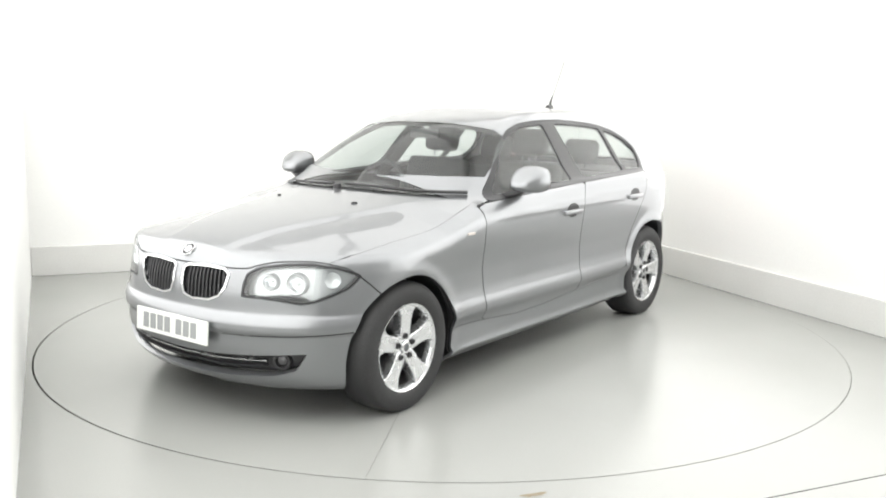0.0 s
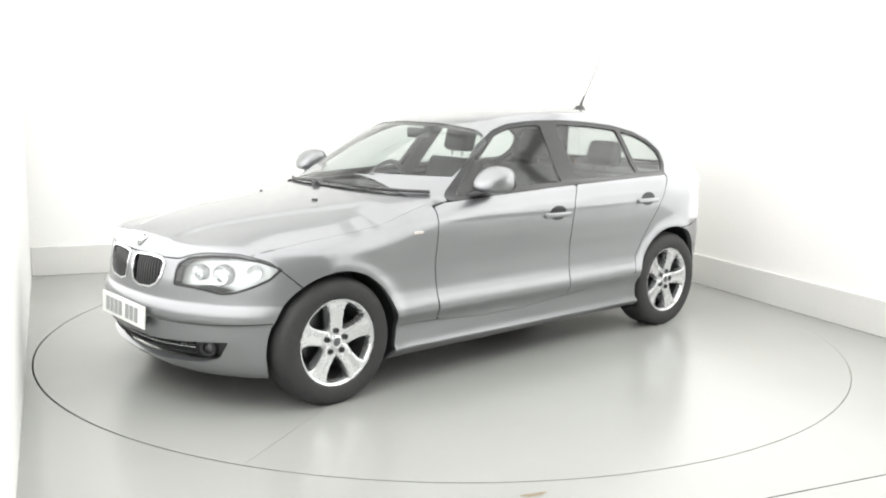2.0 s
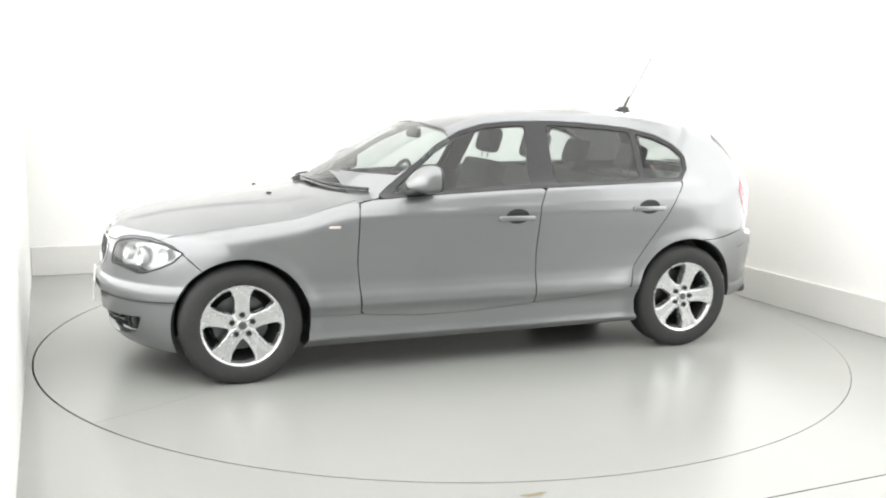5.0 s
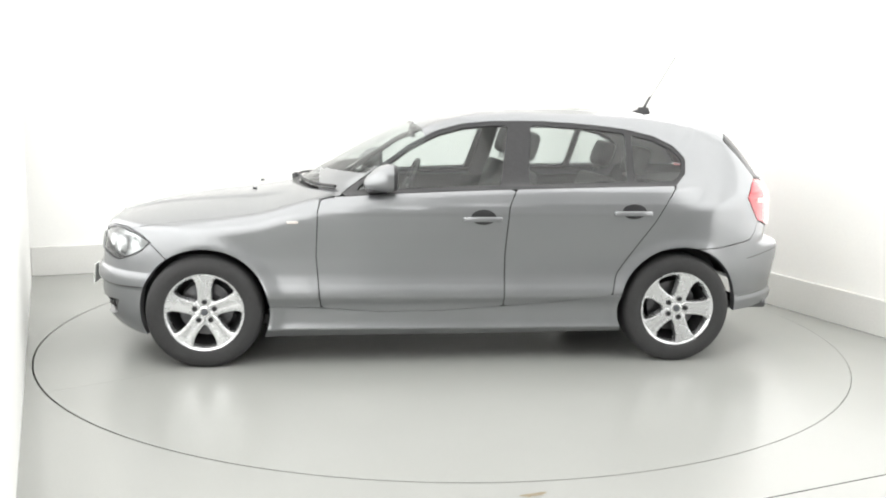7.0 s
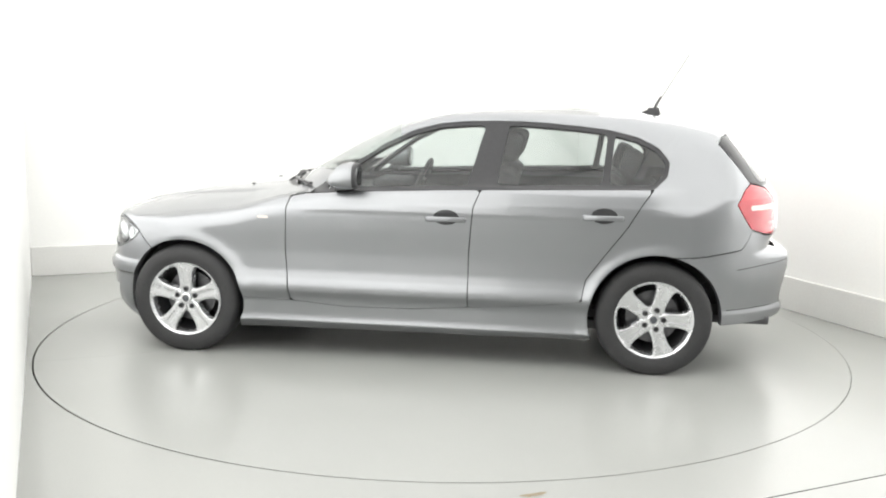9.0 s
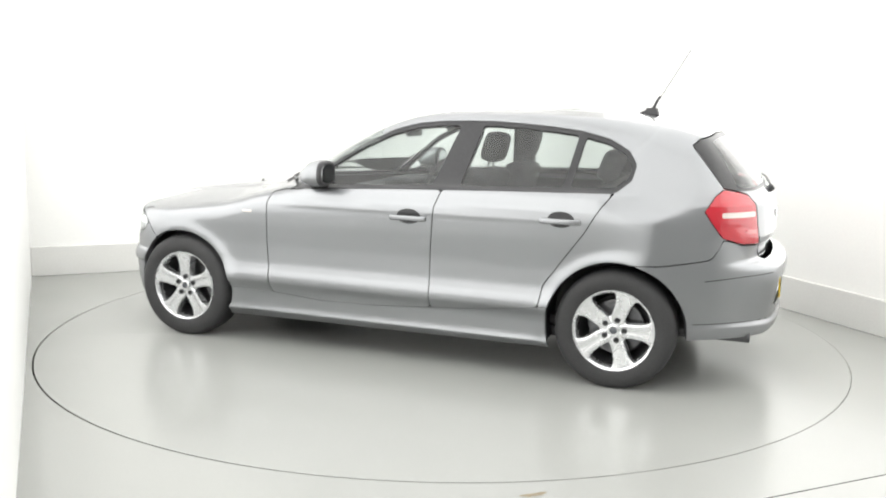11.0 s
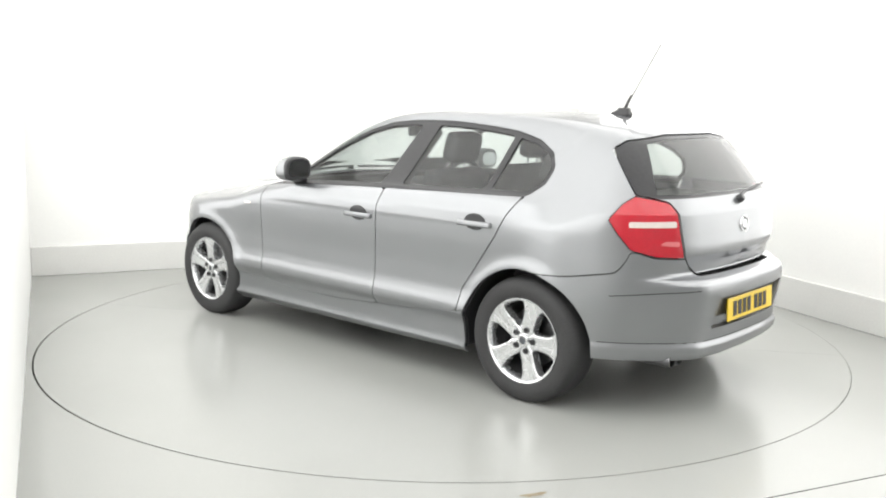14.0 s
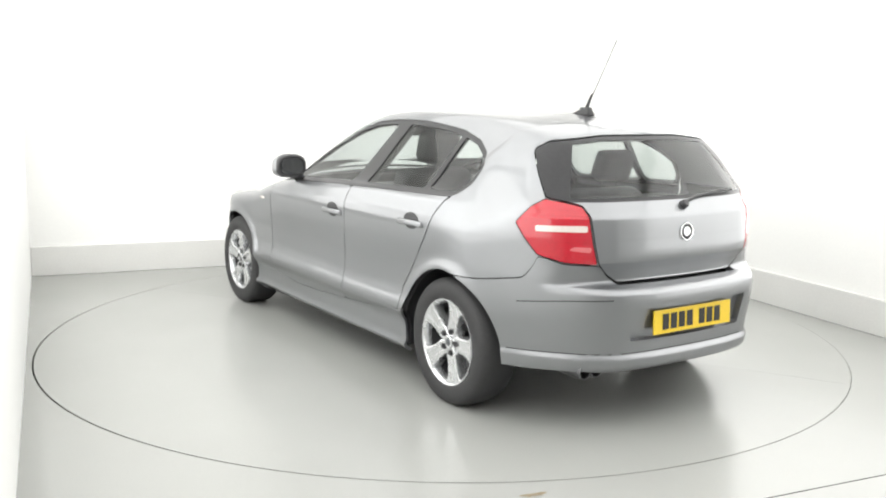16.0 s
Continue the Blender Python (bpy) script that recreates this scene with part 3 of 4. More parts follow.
def wheel(car, x, side, turn):
    """A wheel whose outer face lies at y = 0 in its own space, facing +y."""
    hub = part("wheel", lathe([(0.192, -0.055), (0.195, -0.03), (0.198, -0.014), (0.206, -0.004), (0.2135, -0.002), (0.2135, -0.012), (0.205, -0.03)], 72),
               ALLOY, car, "five-spoke silver alloy wheel", pose(x, 0.838 * side, AXLE_Z, 0, 0, 0 if side > 0 else 180), True)
    tyre = [(0.2, -0.19), (0.23, -0.205), (0.28, -0.206), (0.302, -0.196), (0.313, -0.175), (0.316, -0.15), (0.3162, -0.10), (0.316, -0.05), (0.312, -0.024), (0.302, -0.006),
            (0.29, 0.001), (0.27, 0.006), (0.25, 0.006), (0.232, 0.002), (0.2175, -0.003), (0.209, -0.012), (0.2, -0.03)]
    part("tyre", lathe(tyre, 96), RUBBER, hub, "black rubber tyre", None, True)
    part("rim_well", lathe([(0.188, -0.045), (0.182, -0.12), (0.16, -0.17), (0.0, -0.17)], 48), STEEL_DARK, hub, "rim well darkened for the shade behind the spokes", None, True)
    bm = lathe([(0.0, -0.115), (0.145, -0.115), (0.145, -0.105), (0.0, -0.105)], 48)
    part("brake_disc", bm, STEEL, hub, "steel brake disc", None, True)
    for k in range(5):
        a0 = radians(turn + 72 * k)
        bm = bmesh.new()
        rows = []
        # a broad spoke, waisted, flaring into the rim, with a shallow hollow along its middle
        for r, w, h in ((0.030, 0.022, -0.020), (0.06, 0.040, -0.018), (0.085, 0.0385, -0.016), (0.115, 0.0395, -0.014), (0.145, 0.043, -0.011), (0.172, 0.049, -0.008), (0.190, 0.058, -0.006), (0.205, 0.074, -0.004)):
            row = []
            for u, dz in ((-1.0, -0.022), (-0.93, -0.003), (-0.78, 0.0), (-0.35, -0.0035), (0, -0.0045), (0.35, -0.0035), (0.78, 0.0), (0.93, -0.003), (1.0, -0.022)):
                rr = math.sqrt(max(r * r - (u * w) ** 2, 1e-6)) if r > 0.17 else r
                c = Vector((rr, h + dz, u * w))
                row.append(bm.verts.new((c.x * math.cos(a0) - c.z * math.sin(a0), c.y, c.x * math.sin(a0) + c.z * math.cos(a0))))
            rows.append(row)
        for a, b in zip(rows, rows[1:]):
            for i in range(8):
                bm.faces.new((a[i], a[i + 1], b[i + 1], b[i]))
        bmesh.ops.recalc_face_normals(bm, faces=bm.faces)
        geom = bmesh.ops.extrude_edge_only(bm, edges=[e for e in bm.edges if e.is_boundary])
        bmesh.ops.translate(bm, vec=(0, -0.03, 0), verts=[v for v in geom["geom"] if isinstance(v, bmesh.types.BMVert)])
        bmesh.ops.recalc_face_normals(bm, faces=bm.faces)
        part("spoke", bm, ALLOY, hub, "", None, True)
        part("lug_bolt", lathe([(0.0, -0.0185), (0.009, -0.0185), (0.0105, -0.0165), (0.0135, -0.0135), (0.0150, -0.02)], 14, at=(0.055 * math.cos(a0), 0, 0.055 * math.sin(a0))), GLOSS_BLACK, hub, "dark wheel bolt")
    part("hub_face", lathe([(0.0, -0.024), (0.045, -0.024), (0.075, -0.030), (0.08, -0.05)], 40), ALLOY, hub, "", None, True)
    part("centre_cap", lathe([(0.0, -0.012), (0.018, -0.012), (0.020, -0.013)], 32), BADGE_BLUE, hub, "round dark centre cap", None, True)
    part("cap_ring", lathe([(0.020, -0.0125), (0.026, -0.0115), (0.031, -0.014), (0.033, -0.024)], 32), CHROME, hub, "chrome cap ring", None, True)
    # dark wheel housing in the body, open at the flank
    n, rows = 40, []
    bm = bmesh.new()
    a0, a1 = (-18, 205) if x > 0 else (-15, 150)
    for yy, r in ((0.85 - 0.014, 0.357 if x > 0 else 0.367), (0.80, 0.372), (0.58, 0.372), (0.56, 0.30)):
        turns = np.radians(np.linspace(a0, a1, n + 1))
        rim = np.stack([x + r * np.cos(turns), np.full(n + 1, 1.1), AXLE_Z + r * np.sin(turns)], -1)
        reach = np.minimum(yy, np.nan_to_num(skin(rim, np.array([0, -1.0, 0]), 1.0)[:, 1], nan=yy) - 0.012)
        rows.append([bm.verts.new((float(p[0]), float(max(y, 0.5)) * side, float(p[2]))) for p, y in zip(rim, reach)])
    for a, b in zip(rows, rows[1:]):
        for i in range(n):
            bm.faces.new((a[i], a[i + 1], b[i + 1], b[i]))
    bm.faces.new(rows[-1])
    part("wheel_arch_liner", bm, BLACK, car, "black wheel arch liner")
    return hub


def spot(how, a, b):
    """A place on the skin and its outward normal: side (x, z), nose or tail (degrees of turn, z), top (x, y)."""
    if how == "side":
        p = skin(np.array([[a, 1.1, b]]), np.array([0, -1.0, 0]), 1.1)
    elif how == "top":
        p = skin(np.array([[a, b, 1.6]]), np.array([0, 0, -1.0]), 1.4)
    else:
        s, t = (1 if how == "nose" else -1), radians(a)
        p = skin(np.array([[s * (1.2 + 1.3 * math.cos(t)), 1.3 * math.sin(t), b]]), np.array([-math.cos(t) * s, -math.sin(t), 0]), 1.29)
    return Vector(p[0]), Vector(normals(p)[0])


def facing(p, n, lift=0.0):
    """A pose at p whose z axis is the normal and whose y axis points up as far as it can."""
    z = n.normalized()
    x = Vector((0, 0, 1)).cross(z)
    x = x.normalized() if x.length > 1e-3 else Vector((0, 1, 0))
    y = z.cross(x)
    m = Matrix((x, y, z)).transposed().to_4x4()
    m.translation = p + z * lift
    return m


def ribbon(sign, path, high, depth, lift):
    """A strip along the skin round an end: path of (degrees of turn, z), its height, and its depth below the lift."""
    a = np.concatenate([np.linspace(p[0], q[0], 9)[:-1] for p, q in zip(path, path[1:])] + [[path[-1][0]]])
    z = np.interp(a, [p[0] for p in path], [p[1] for p in path])
    r = np.radians(a)[:, None]
    zz = z[:, None] + np.array([-0.5, 0.5])[None] * high
    r = np.broadcast_to(r, zz.shape)
    way = np.stack([-np.cos(r) * sign, -np.sin(r), 0 * r], -1)
    start = np.stack([sign * (1.2 + 1.3 * np.cos(r)), 1.3 * np.sin(r), zz], -1)
    return cut(grid(skin(start, way, 1.29)), [], depth, lift)


def disc_bm(profile, n=32):
    return lathe(profile, n, "z")


def ellipse(cx, cy, rx, ry, n=20):
    return [(cx + rx * math.cos(2 * math.pi * i / n), cy + ry * math.sin(2 * math.pi * i / n)) for i in range(n)]


def plate_bars(parent, n_left, n_right, ink):
    """Plain bars in place of the characters."""
    w, h, x = 0.040, 0.072, -0.205
    for k in range(n_left + n_right):
        if k == n_left:
            x += 0.030
        part("character_bar", box((w, h, 0.002), (x + w / 2, 0, 0.0052)), ink, parent, "plain dark bar")
        x += w + 0.013


def roundel(name, parent, m, r):
    ob = part(name, disc_bm([(0.0, 0.004), (r * 0.55, 0.004), (r * 0.56, 0.005), (r * 0.9, 0.004), (r * 0.93, 0.0)]), GLOSS_BLACK, parent, "small round badge", m, True)
    part("badge_ring", disc_bm([(r * 0.86, 0.002), (r * 0.9, 0.006), (r * 0.97, 0.006), (r, 0.0)]), CHROME, ob, "chrome ring", None, True)
    part("badge_centre", disc_bm([(0.0, 0.0062), (r * 0.52, 0.006), (r * 0.56, 0.004)]), ALLOY, ob, "pale silver centre", None, True)
    return ob


def lights(car, d):
    fine = from_end(1, -62, 62, 0.53, 0.77, 0.45, 0.008)
    hl = d["hl"]
    piece = cut(fine, [shrunk(hl, 0.006)], 0.05, -0.003)
    seal = cut(fine, [shrunk(hl, 0.0), lambda p: 0.007 - hl(p)], 0.03, -0.001)
    back = cut(fine, [shrunk(hl, 0.004)], 0, -0.055)
    lower = cut(fine, [shrunk(hl, 0.010), inside([(30, 0.57), (31, 0.598), (35, 0.607), (38.5, 0.606), (42.5, 0.594), (47, 0.57)], "nose")], 0.02, -0.02)
    for s in (1, -1):
        q = (lambda a: a) if s > 0 else flip
        lamp = panel("headlight", q(back), DARK_BOWL, car, "clear-lensed twin round headlight")
        panel("lens", q(piece), LAMP_GLASS, lamp, "clear lens").visible_shadow = False
        panel("seal", q(seal), BLACK, lamp, "black lens seal")
        panel("lamp_bezel", q(lower), BLACK, lamp, "dark lower bezel")
        for a, z, r in ((32.5, 0.660, 0.037), (40.0, 0.655, 0.050)):
            p, n = spot("nose", a, z)
            p, n = Vector((p.x, p.y * s, p.z)), Vector((0.92, 0.38 * s, 0.02))
            m = facing(p, n, -0.055)
            ring = part("projector_ring", disc_bm([(r * 0.72, 0.0), (r * 0.74, 0.026), (r * 0.9, 0.034), (r, 0.026), (r * 1.02, 0.0)]), DARK_BOWL, lamp, "silver projector ring", m, True)
            part("reflector_bowl", disc_bm([(0.0, -0.012), (r * 0.35, -0.009), (r * 0.6, 0.004), (r * 0.75, 0.024)]), CHROME, ring, "chrome reflector bowl", None, True)
            part("bulb", disc_bm([(0.0, 0.022), (r * 0.10, 0.020), (r * 0.17, 0.012), (r * 0.17, -0.008)], 16), PEARL, ring, "pale glass bulb", None, True)
        p, n = spot("nose", 50.5, 0.675)
        m = facing(Vector((p.x, p.y * s, p.z)), Vector((0.7, 0.7 * s, 0.1)), -0.04)
        part("indicator_reflector", disc_bm([(0.0, 0.0), (0.02, 0.003), (0.032, 0.014), (0.036, 0.018)]), DARK_BOWL, lamp, "silver indicator reflector", m, True)
    # tail lamps
    fine = from_end(-1, 28, 64, 0.74, 1.08, 0.45, 0.008)
    tl = d["tl"]
    red = cut(fine, [shrunk(tl, 0.002)], 0.03, 0.001)
    band = cut(fine, [shrunk(tl, 0.006), inside([(37.6, 0.912), (37.6, 0.940), (52.2, 0.938), (52.2, 0.912)], "tail")], 0.004, 0.0032)
    small = cut(fine, [inside([(36.4, 0.822), (36.4, 0.845), (41.0, 0.848), (43.0, 0.832)], "tail")], 0.004, 0.0028)
    ribs = [cut(fine, [shrunk(tl, 0.008), inside([(35.0, z), (35.0, z + 0.004), (57.0, z + 0.004), (57.0, z)], "tail")], 0.003, 0.0022) for z in (0.800, 0.868, 0.976, 1.004)]
    rear_shell = cut(fine, [shrunk(tl, -0.012)], 0, -0.034)
    for s in (1, -1):
        q = (lambda a: a) if s > 0 else flip
        panel("lamp_backing", q(rear_shell), BLACK, car, "black lamp backing")
        lamp = panel("tail_light", q(red), RED, car, "red rear light with a pale clear band")
        for rib in ribs:
            panel("lens_rib", q(rib), DARK_RED, lamp, "dark red moulded line")
        panel("clear_band", q(band), CLEAR_LENS, lamp, "clear indicator band")
        panel("reversing_lens", q(small), PINK_LENS, lamp, "pale reversing lens")


def nose_details(car, d):
    kid = d["kid"]
    fine = from_end(1, 0.4, 23, 0.54, 0.73, 0.4, 0.006)
    rim = cut(fine, [shrunk(kid, -0.006), lambda p: 0.003 - kid(p)], 0.03, 0.005)
    back = cut(fine, [shrunk(kid, -0.004)], 0, -0.04)
    bars = [cut(fine, [kid, inside([(a - 0.28, 0.5), (a + 0.28, 0.5), (a + 0.28, 0.8), (a - 0.28, 0.8)], "nose")], 0.022, -0.006) for a in np.arange(4.2, 19.6, 1.55)]
    for s in (1, -1):
        q = (lambda a: a) if s > 0 else flip
        g = panel("grille", q(back), BLACK, car, "black slatted grille in a bright frame")
        panel("grille_frame", q(rim), CHROME, g, "chrome grille frame")
        for b in bars:
            panel("grille_slat", q(b), GLOSS_BLACK, g, "")
    intake = d["intake"]
    low = panel("air_intake", cut(d["front"], [shrunk(intake, -0.004)], 0, -0.045), BLACK, car, "black lower air intake")
    for z, high, mat, label in ((0.291, 0.0045, ALLOY, "thin bright strip"), (0.262, 0.005, GLOSS_BLACK, ""), (0.309, 0.004, GLOSS_BLACK, "")):
        panel("intake_bar", ribbon(1, [(-32, z + 0.012), (-16, z + 0.003), (0, z), (16, z + 0.003), (32, z + 0.012)], high, 0.02, -0.018), mat, low, label)
    for s in (1, -1):
        p, n = spot("nose", 36.0, 0.305)
        m = facing(Vector((p.x, p.y * s, p.z)), Vector((n.x, n.y * s, 0)), -0.035)
        fog = part("fog_lamp", disc_bm([(0.0, 0.006), (0.014, 0.005), (0.024, 0.0)]), STEEL, car, "round clear fog lamp", m, True)
        part("fog_bezel", disc_bm([(0.024, 0.0), (0.027, 0.012), (0.040, 0.010), (0.046, -0.01)]), BLACK, fog, "black bezel", None, True)
    # thin black strips, the shade of the bumper's step put into colour
    for s in (1, -1):
        path = [(19 * s, 0.4225), (37 * s, 0.4285), (56 * s, 0.4425)]
        panel("bumper_shade_line", ribbon(1, path if s > 0 else path[::-1], 0.006, 0.003, 0.0012), BLACK, car, "thin dark strip for the shade of a bumper crease")
    # number plate, bonnet badge, washer jets
    pl = part("number_plate", box((0.52, 0.111, 0.008), (0, 0, 0), 0.003), PLATE_W, car, "white number plate", facing(Vector((2.116, 0, 0.420)), Vector((1, 0, 0.06))))
    plate_bars(pl, 4, 3, GLARE_INK)
    p, n = spot("top", 2.005, 0.0)
    roundel("bonnet_badge", car, facing(p, n, 0.001), 0.036)
    for y in (0.28, -0.28):
        p, n = spot("top", 1.17, y)
        part("washer_jet", box((0.03, 0.014, 0.010), (0, 0, 0.004), 0.003), BLACK, car, "black washer jet", facing(p, n))


def tail_details(car, d):
    pl = part("number_plate", box((0.52, 0.111, 0.008), (0, 0, 0), 0.003), PLATE_Y, car, "yellow number plate", facing(Vector((-2.042, -0.012, 0.500)), Vector((-1, 0, 0.05))))
    plate_bars(pl, 4, 3, INK)
    part("dealer_strip", box((0.30, 0.010, 0.003), (0.0, -0.058, 0.002)), INK, pl, "dark lower strip")
    p, n = spot("tail", 0.4, 0.895)
    roundel("tailgate_badge", car, facing(p, n, 0.001), 0.041)
    # twin exhaust tips
    for y in (0.535, 0.465):
        bm = lathe([(0.028, 0.0), (0.033, 0.0), (0.034, 0.004), (0.034, 0.22), (0.028, 0.22)], 24, close=True)
        part("exhaust_tip", bm, STEEL, car, "steel exhaust tip", pose(-1.918, y, 0.281, 0, 0, -90), True)
        part("exhaust_bore", lathe([(0.0, 0.03), (0.028, 0.03), (0.028, 0.2)], 20), PIT, car, "near-black exhaust bore", pose(-1.918, y, 0.281, 0, 0, -90), True)
    silencer = lathe([(0.0, -0.30), (0.08, -0.30), (0.10, -0.27), (0.10, 0.27), (0.08, 0.30), (0.0, 0.30)], 24)
    part("silencer", silencer, STEEL, car, "grey steel silencer", pose(-1.62, 0.10, 0.33), True)
    # rear wiper
    a, na = spot("tail", -0.6, 1.012)
    pts = []
    for t, z in ((-0.6, 1.018), (-9, 1.040), (-20, 1.052), (-31.5, 1.056)):
        p, n = spot("tail", t, z)
        pts.append(p + n * 0.016)
    part("rear_wiper", tube(pts, 0.008, 8, taper=0.005), BLACK, car, "black rear wiper", None, True)
    part("wiper_pivot", disc_bm([(0.0, 0.028), (0.016, 0.026), (0.02, 0.018), (0.022, 0.0)], 20), BLACK, car, "black wiper pivot", facing(a, na), True)
    # dark strips painted as rear bumper crease shade, and the aerial on the roof
    panel("bumper_shade_line", ribbon(-1, [(-60, 0.368), (-30, 0.370), (0, 0.371), (30, 0.370), (60, 0.368)], 0.004, 0.003, 0.0012), GLOSS_BLACK, car, "thin dark strip for the shade of a bumper crease")
    for s in (1, -1):
        path = [(30 * s, 0.6205), (43 * s, 0.610), (57 * s, 0.592)]
        panel("bumper_shade_line", ribbon(-1, path if s > 0 else path[::-1], 0.0045, 0.003, 0.0012), GLOSS_BLACK, car, "thin dark strip for the shade of a bumper crease")
    p, n = spot("top", -1.255, 0.0)
    bm = box((0.125, 0.055, 0.046), (0, 0, 0.014), 0.012, 3)
    for v in bm.verts:
        if v.co.z > 0.01:
            v.co.x = v.co.x * 0.55 - 0.02
            v.co.y *= 0.5
    part("aerial_foot", bm, BLACK, car, "black aerial foot", Matrix.Translation(p), True)
    q = p + Vector((-0.02, 0, 0.02))
    part("aerial", tube([q, q + Vector((-0.04, 0, 0.085))], 0.011, 8, tube([q, q + Vector((-0.20, 0, 0.345))], 0.0022, 8), 0.005), BLACK, car, "thin black roof aerial", None, True)


def flank_details(car, d):
    for s in (1, -1):
        q = (lambda a: a) if s > 0 else flip
        for x, z in ((-0.11, 0.832), (-0.962, 0.866)):
            # flat dark ellipse on the skin, standing for the shade in a handle recess
            cup = cut(from_side(x - 0.08, x + 0.08, z - 0.05, z + 0.055, 0.006), [inside(ellipse(x - 0.004, z + 0.008, 0.070, 0.042, 24))], 0.004, 0.0012)
            panel("handle_cup_shade", q(cup), GLOSS_BLACK, car, "flat dark patch for the shaded handle recess")
            p, n = spot("side", x, z)
            bm = box((0.222, 0.044, 0.024), (0, -0.004, 0.030), 0.011, 3)
            for v in bm.verts:
                e = abs(v.co.x) / 0.109
                v.co.y *= 1 - 0.45 * e ** 3
                v.co.z -= 0.030 * e ** 2.5
            part("door_handle", bm, PAINT, car, "", facing(Vector((p.x, p.y * s, p.z)), Vector((n.x, n.y * s, n.z))), True)
        p, n = spot("side", 0.925, 0.808)
        part("side_indicator", box((0.062, 0.014, 0.008), (0, 0, 0.001), 0.003), CLEAR_LENS, car, "small clear side indicator", facing(Vector((p.x, p.y * s, p.z)), Vector((n.x, n.y * s, n.z))), True)
        # door mirror: housing, dark foot, glass
        def shell(sections, n=32):
            """A rounded shell lofted through sections (x, half width, half height, y, z)."""
            bm, rings = bmesh.new(), []
            for x, w, h, oy, oz in sections:
                ring = []
                for i in range(n):
                    a = 2 * math.pi * i / n
                    c, e = math.cos(a), math.sin(a)
                    low = 0.86 if e < 0 else 1.0
                    ring.append(bm.verts.new((x, s * (oy + w * math.copysign(abs(c) ** 0.72, c)), oz + low * h * math.copysign(abs(e) ** 0.72, e))))
                rings.append(ring)
            for p, q in zip(rings, rings[1:]):
                for i in range(n):
                    bm.faces.new((p[i], p[(i + 1) % n], q[(i + 1) % n], q[i]))
            bm.faces.new(rings[0]), bm.faces.new(rings[-1])
            bmesh.ops.recalc_face_normals(bm, faces=bm.faces)
            return bm
        house = part("door_mirror", shell([(-0.050, 0.098, 0.076, 0, 0), (-0.020, 0.103, 0.080, 0, 0), (0.020, 0.099, 0.073, -0.002, -0.004), (0.055, 0.086, 0.058, -0.006, -0.011),
                                           (0.085, 0.064, 0.039, -0.012, -0.019), (0.104, 0.036, 0.019, -0.018, -0.026), (0.109, 0.010, 0.006, -0.02, -0.028)]),
                     PAINT, car, "", pose(0.435, 0.892 * s, 1.050), True)
        part("mirror_rim", shell([(-0.068, 0.078, 0.058, 0, 0), (-0.070, 0.086, 0.065, 0, 0), (-0.064, 0.095, 0.073, 0, 0), (-0.048, 0.099, 0.077, 0, 0)]), BLACK, house, "black mirror rim", None, True)
        part("mirror_glass", shell([(-0.0715, 0.074, 0.054, 0, 0), (-0.066, 0.076, 0.056, 0, 0)]), MIRROR, house, "mirror glass")
        part("mirror_foot", box((0.10, 0.12, 0.030), (0, 0, 0), 0.010, 3), BLACK, house, "black mirror foot", pose(0.030, -0.075 * s, -0.068, 16 * s, 0, 20 * s), True)
    # wipers along the screen's foot
    for y0, y1, dx in ((0.66, -0.02, 0.0), (-0.10, -0.58, 0.012)):
        pts = []
        for i in range(7):
            y = y0 + (y1 - y0) * i / 6
            p, n = spot("top", float(screen_foot(abs(y))) - 0.055 + dx, y)
            pts.append(p + n * 0.014)
        part("wiper", tube(pts, 0.0095, 8, taper=0.006), BLACK, car, "black windscreen wiper", None, True)
    p, n = spot("top", 0.945, -0.05)
    part("wiper_spindle", disc_bm([(0.0, 0.03), (0.02, 0.026), (0.025, 0.0)], 16), BLACK, car, "black wiper spindle", facing(p, n), True)


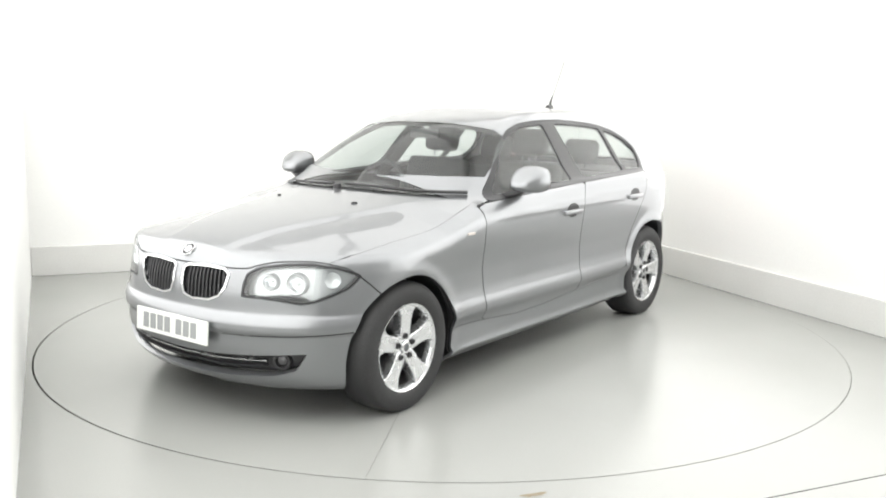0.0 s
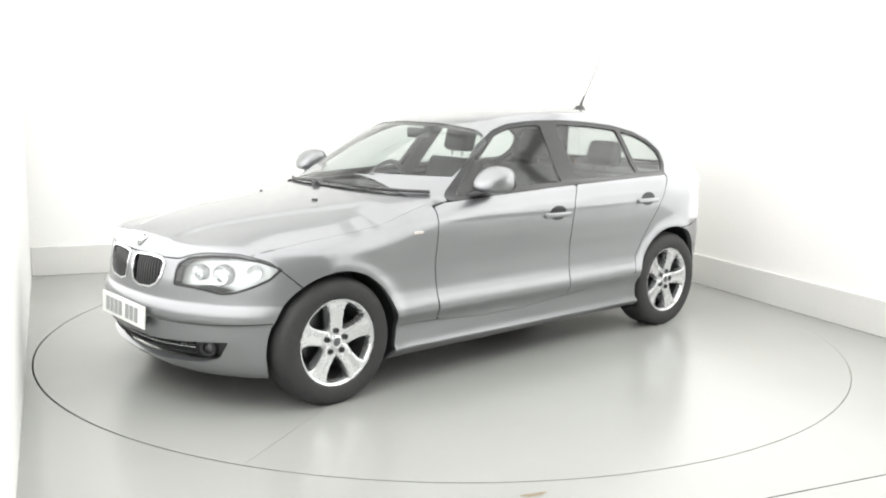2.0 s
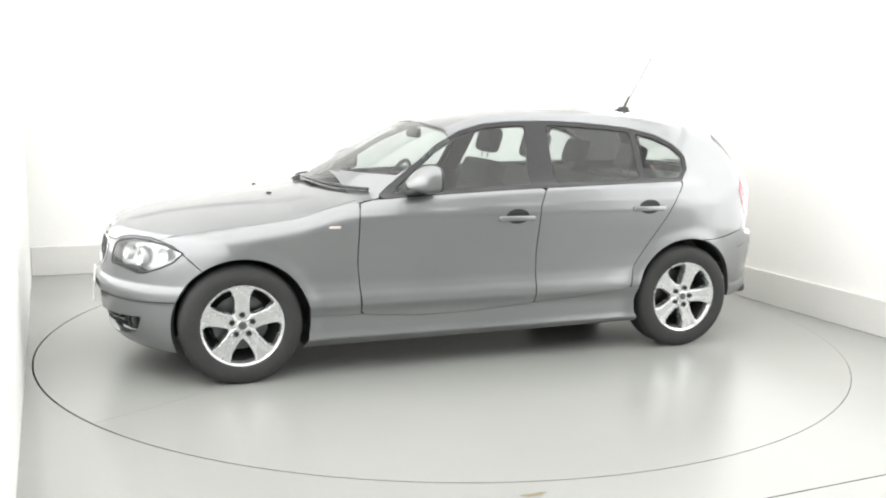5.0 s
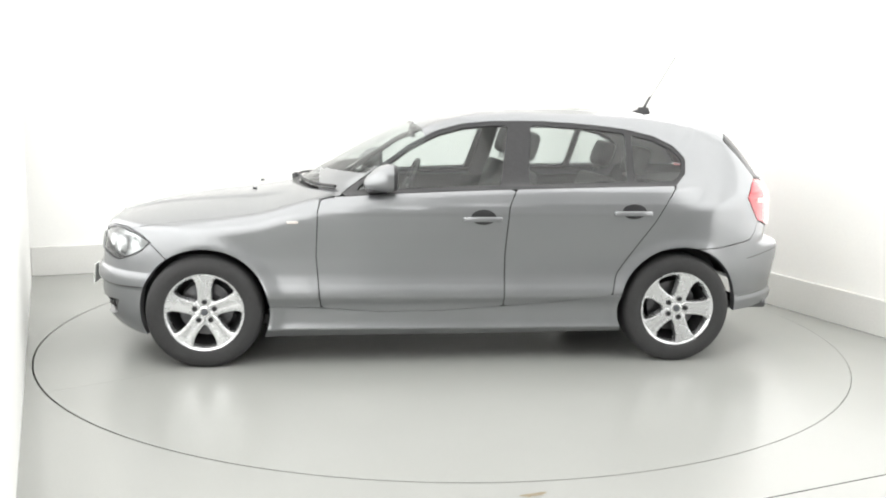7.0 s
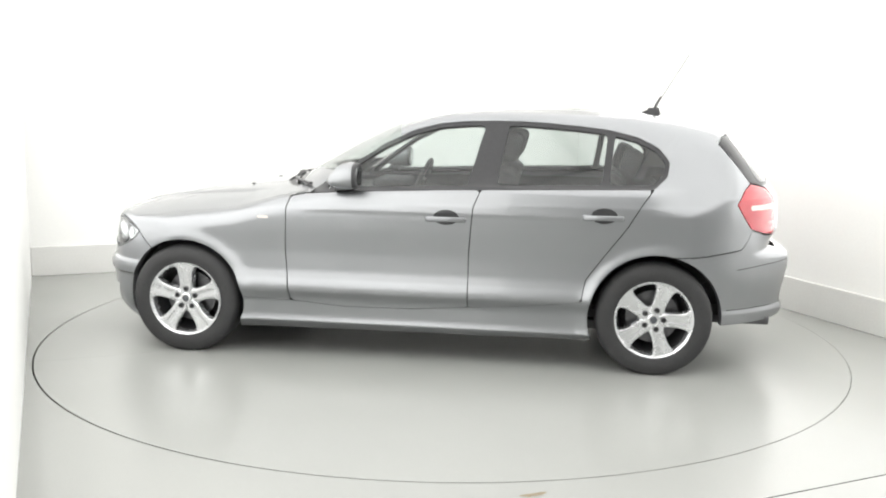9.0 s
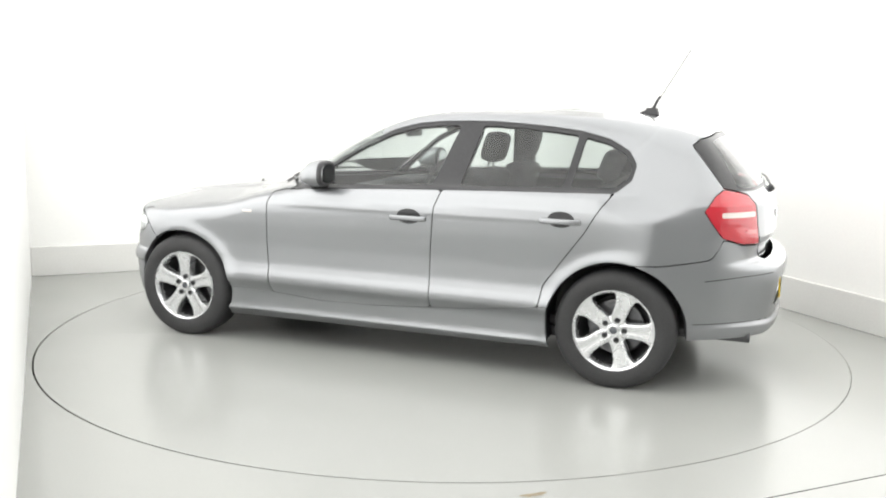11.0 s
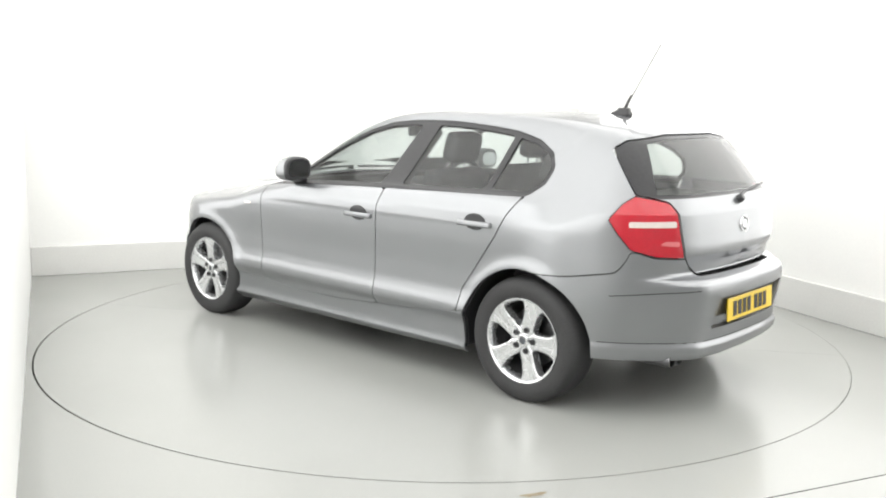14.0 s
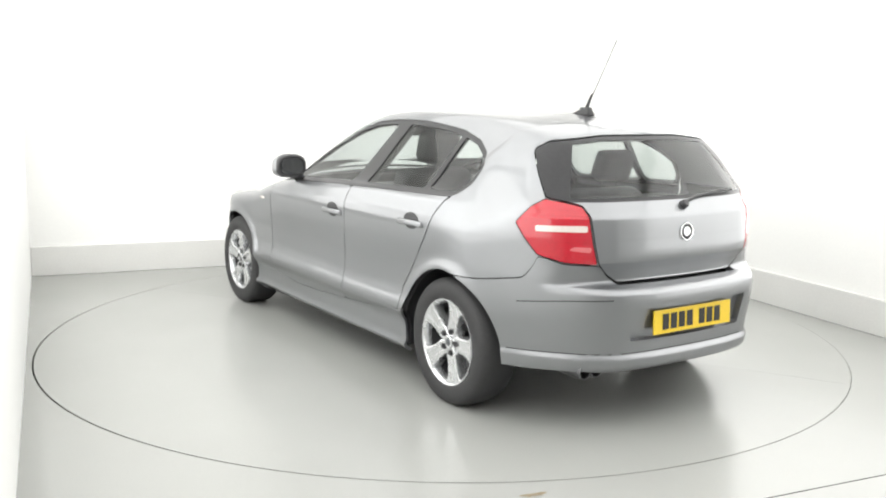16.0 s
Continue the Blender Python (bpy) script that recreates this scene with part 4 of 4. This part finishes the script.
def cabin_details(car):
    part("underbody", box((3.0, 1.36, 0.06), (0.12, 0, 0.235), 0.02), BLACK, car, "black underbody tray")
    part("cabin_floor", box((2.6, 1.36, 0.05), (-0.45, 0, 0.30), 0.02), CABIN, car, "dark cabin carpet")
    part("engine_bay", box((0.9, 1.05, 0.35), (1.38, 0, 0.47), 0.03), BLACK, car, "black engine bay block")
    bm = box((0.42, 1.30, 0.34), (0.52, 0, 0.735), 0.06, 4)
    box((0.22, 0.42, 0.07), (0.40, -0.37, 0.915), 0.03, 3, None, bm)
    part("dashboard", bm, CABIN, car, "black soft dashboard", None, True)
    rim = bmesh.new()
    n = 40
    circle = [Vector((0, 0.185 * math.cos(2 * math.pi * i / n), 0.185 * math.sin(2 * math.pi * i / n))) for i in range(n + 1)]
    rim = tube(circle, 0.015, 10)
    for a in (0, math.pi, -math.pi / 2):
        tube([(0, 0, 0), (0, 0.18 * math.cos(a), 0.18 * math.sin(a))], 0.016, 8, rim)
    box((0.05, 0.13, 0.11), (0.0, 0, 0), 0.02, 2, None, rim)
    part("steering_wheel", rim, BLACK, car, "black steering wheel", pose(0.22, -0.37, 0.90, 0, -24, 0), True)
    part("rear_view_mirror", box((0.03, 0.22, 0.06), (0, 0, 0), 0.012, 2), BLACK, car, "black rear view mirror", pose(0.22, 0, 1.27), True)

    def seat(x, y, w, high, lean, head):
        st = part("seat", box((0.48, w, 0.16), (0.10, 0, 0.0), 0.05, 3), CABIN, car, "anthracite cloth seat", pose(x, y, 0.50), True)
        bm = box((0.13, w, high), (0, 0, high / 2), 0.05, 3)
        part("backrest", bm, CABIN, st, "", pose(-0.14, 0, 0.02, 0, lean, 0), True)
        for hy in head:
            hb = box((0.10, 0.25, 0.17), (0, 0, 0), 0.045, 3)
            c = math.sin(radians(lean)) * (high + 0.10)
            part("headrest", hb, CABIN, st, "", pose(-0.14 + c, hy, 0.02 + (high + 0.11), 0, lean, 0), True)
            for k in (-0.05, 0.05):
                part("headrest_post", tube([(0, 0, -0.12), (0, 0, 0.0)], 0.006, 6), STEEL, st, "steel headrest post", pose(-0.14 + c, hy + k, 0.02 + (high + 0.11), 0, lean, 0))
    for y in (0.36, -0.36):
        seat(-0.12, y, 0.48, 0.58, -16, (0.0,))
    seat(-0.78, 0.0, 1.22, 0.50, -20, (0.36, -0.36))
    part("parcel_shelf", box((0.50, 1.10, 0.03), (-1.58, 0, 0.975), 0.01), CABIN, car, "black parcel shelf")
    part("boot_lining", box((0.04, 1.0, 0.55), (-1.86, 0, 0.70), 0.01), CABIN, car, "dark boot lining")
    for s in (1, -1):
        part("centre_pillar", box((0.11, 0.03, 0.46), (0, 0, 0), 0.01), CABIN, car, "dark pillar lining", pose(-0.34, 0.652 * s, 1.13, 38 * s, -10, 0))


def build_car():
    car = new("car")
    tagged(car, "metallic grey five-door hatchback parked on the turntable", "car")
    data = skin_panels(car)
    for x in (FRONT_AXLE, REAR_AXLE):
        for s in (1, -1):
            wheel(car, x, s, 90 if x > 0 else 180)
    lights(car, data)
    nose_details(car, data)
    tail_details(car, data)
    flank_details(car, data)
    cabin_details(car)
    return car


def floor_mark():
    """A small dried brown spill on the floor in front of the turntable."""
    bm = bmesh.new()
    n = 18
    bm.faces.new([bm.verts.new((0.05 * (1 + 0.3 * math.sin(3 * a)) * math.cos(a), 0.018 * (1 + 0.35 * math.cos(2 * a)) * math.sin(a), 0)) for a in [2 * math.pi * i / n for i in range(n)]])
    tagged(part("floor_stain", bm, STAIN, None, "", pose(0.357, -2.55, 0.001, 0, 0, 20)), "small brown dried spill on the grey floor", "stain")


booth()
floor_mark()
disc = turntable()
car = build_car()

HEADING = [(0.0, 233.49), (0.5, 231.45), (1.0, 228.34), (1.5, 224.92), (2.0, 221.3), (2.5, 217.8), (3.0, 214.2), (3.5, 210.72), (4.0, 207.27), (5.0, 200.4),
           (6.0, 193.5), (6.5, 190.1), (7.0, 186.68), (7.5, 183.15), (8.0, 179.75), (8.5, 176.3), (9.0, 172.9), (10.0, 166.0), (11.0, 159.2), (11.5, 155.75),
           (12.0, 152.3), (12.5, 148.85), (13.0, 145.4), (13.5, 141.92), (14.0, 138.43), (14.5, 134.97), (15.0, 131.4), (15.5, 127.88), (16.0, 124.25)]


def motions():
    rows = [(t, pose(0, 0, 0, 0, 0, a)) for t, a in HEADING]
    walk(disc, rows)
    walk(car, rows)


motions()
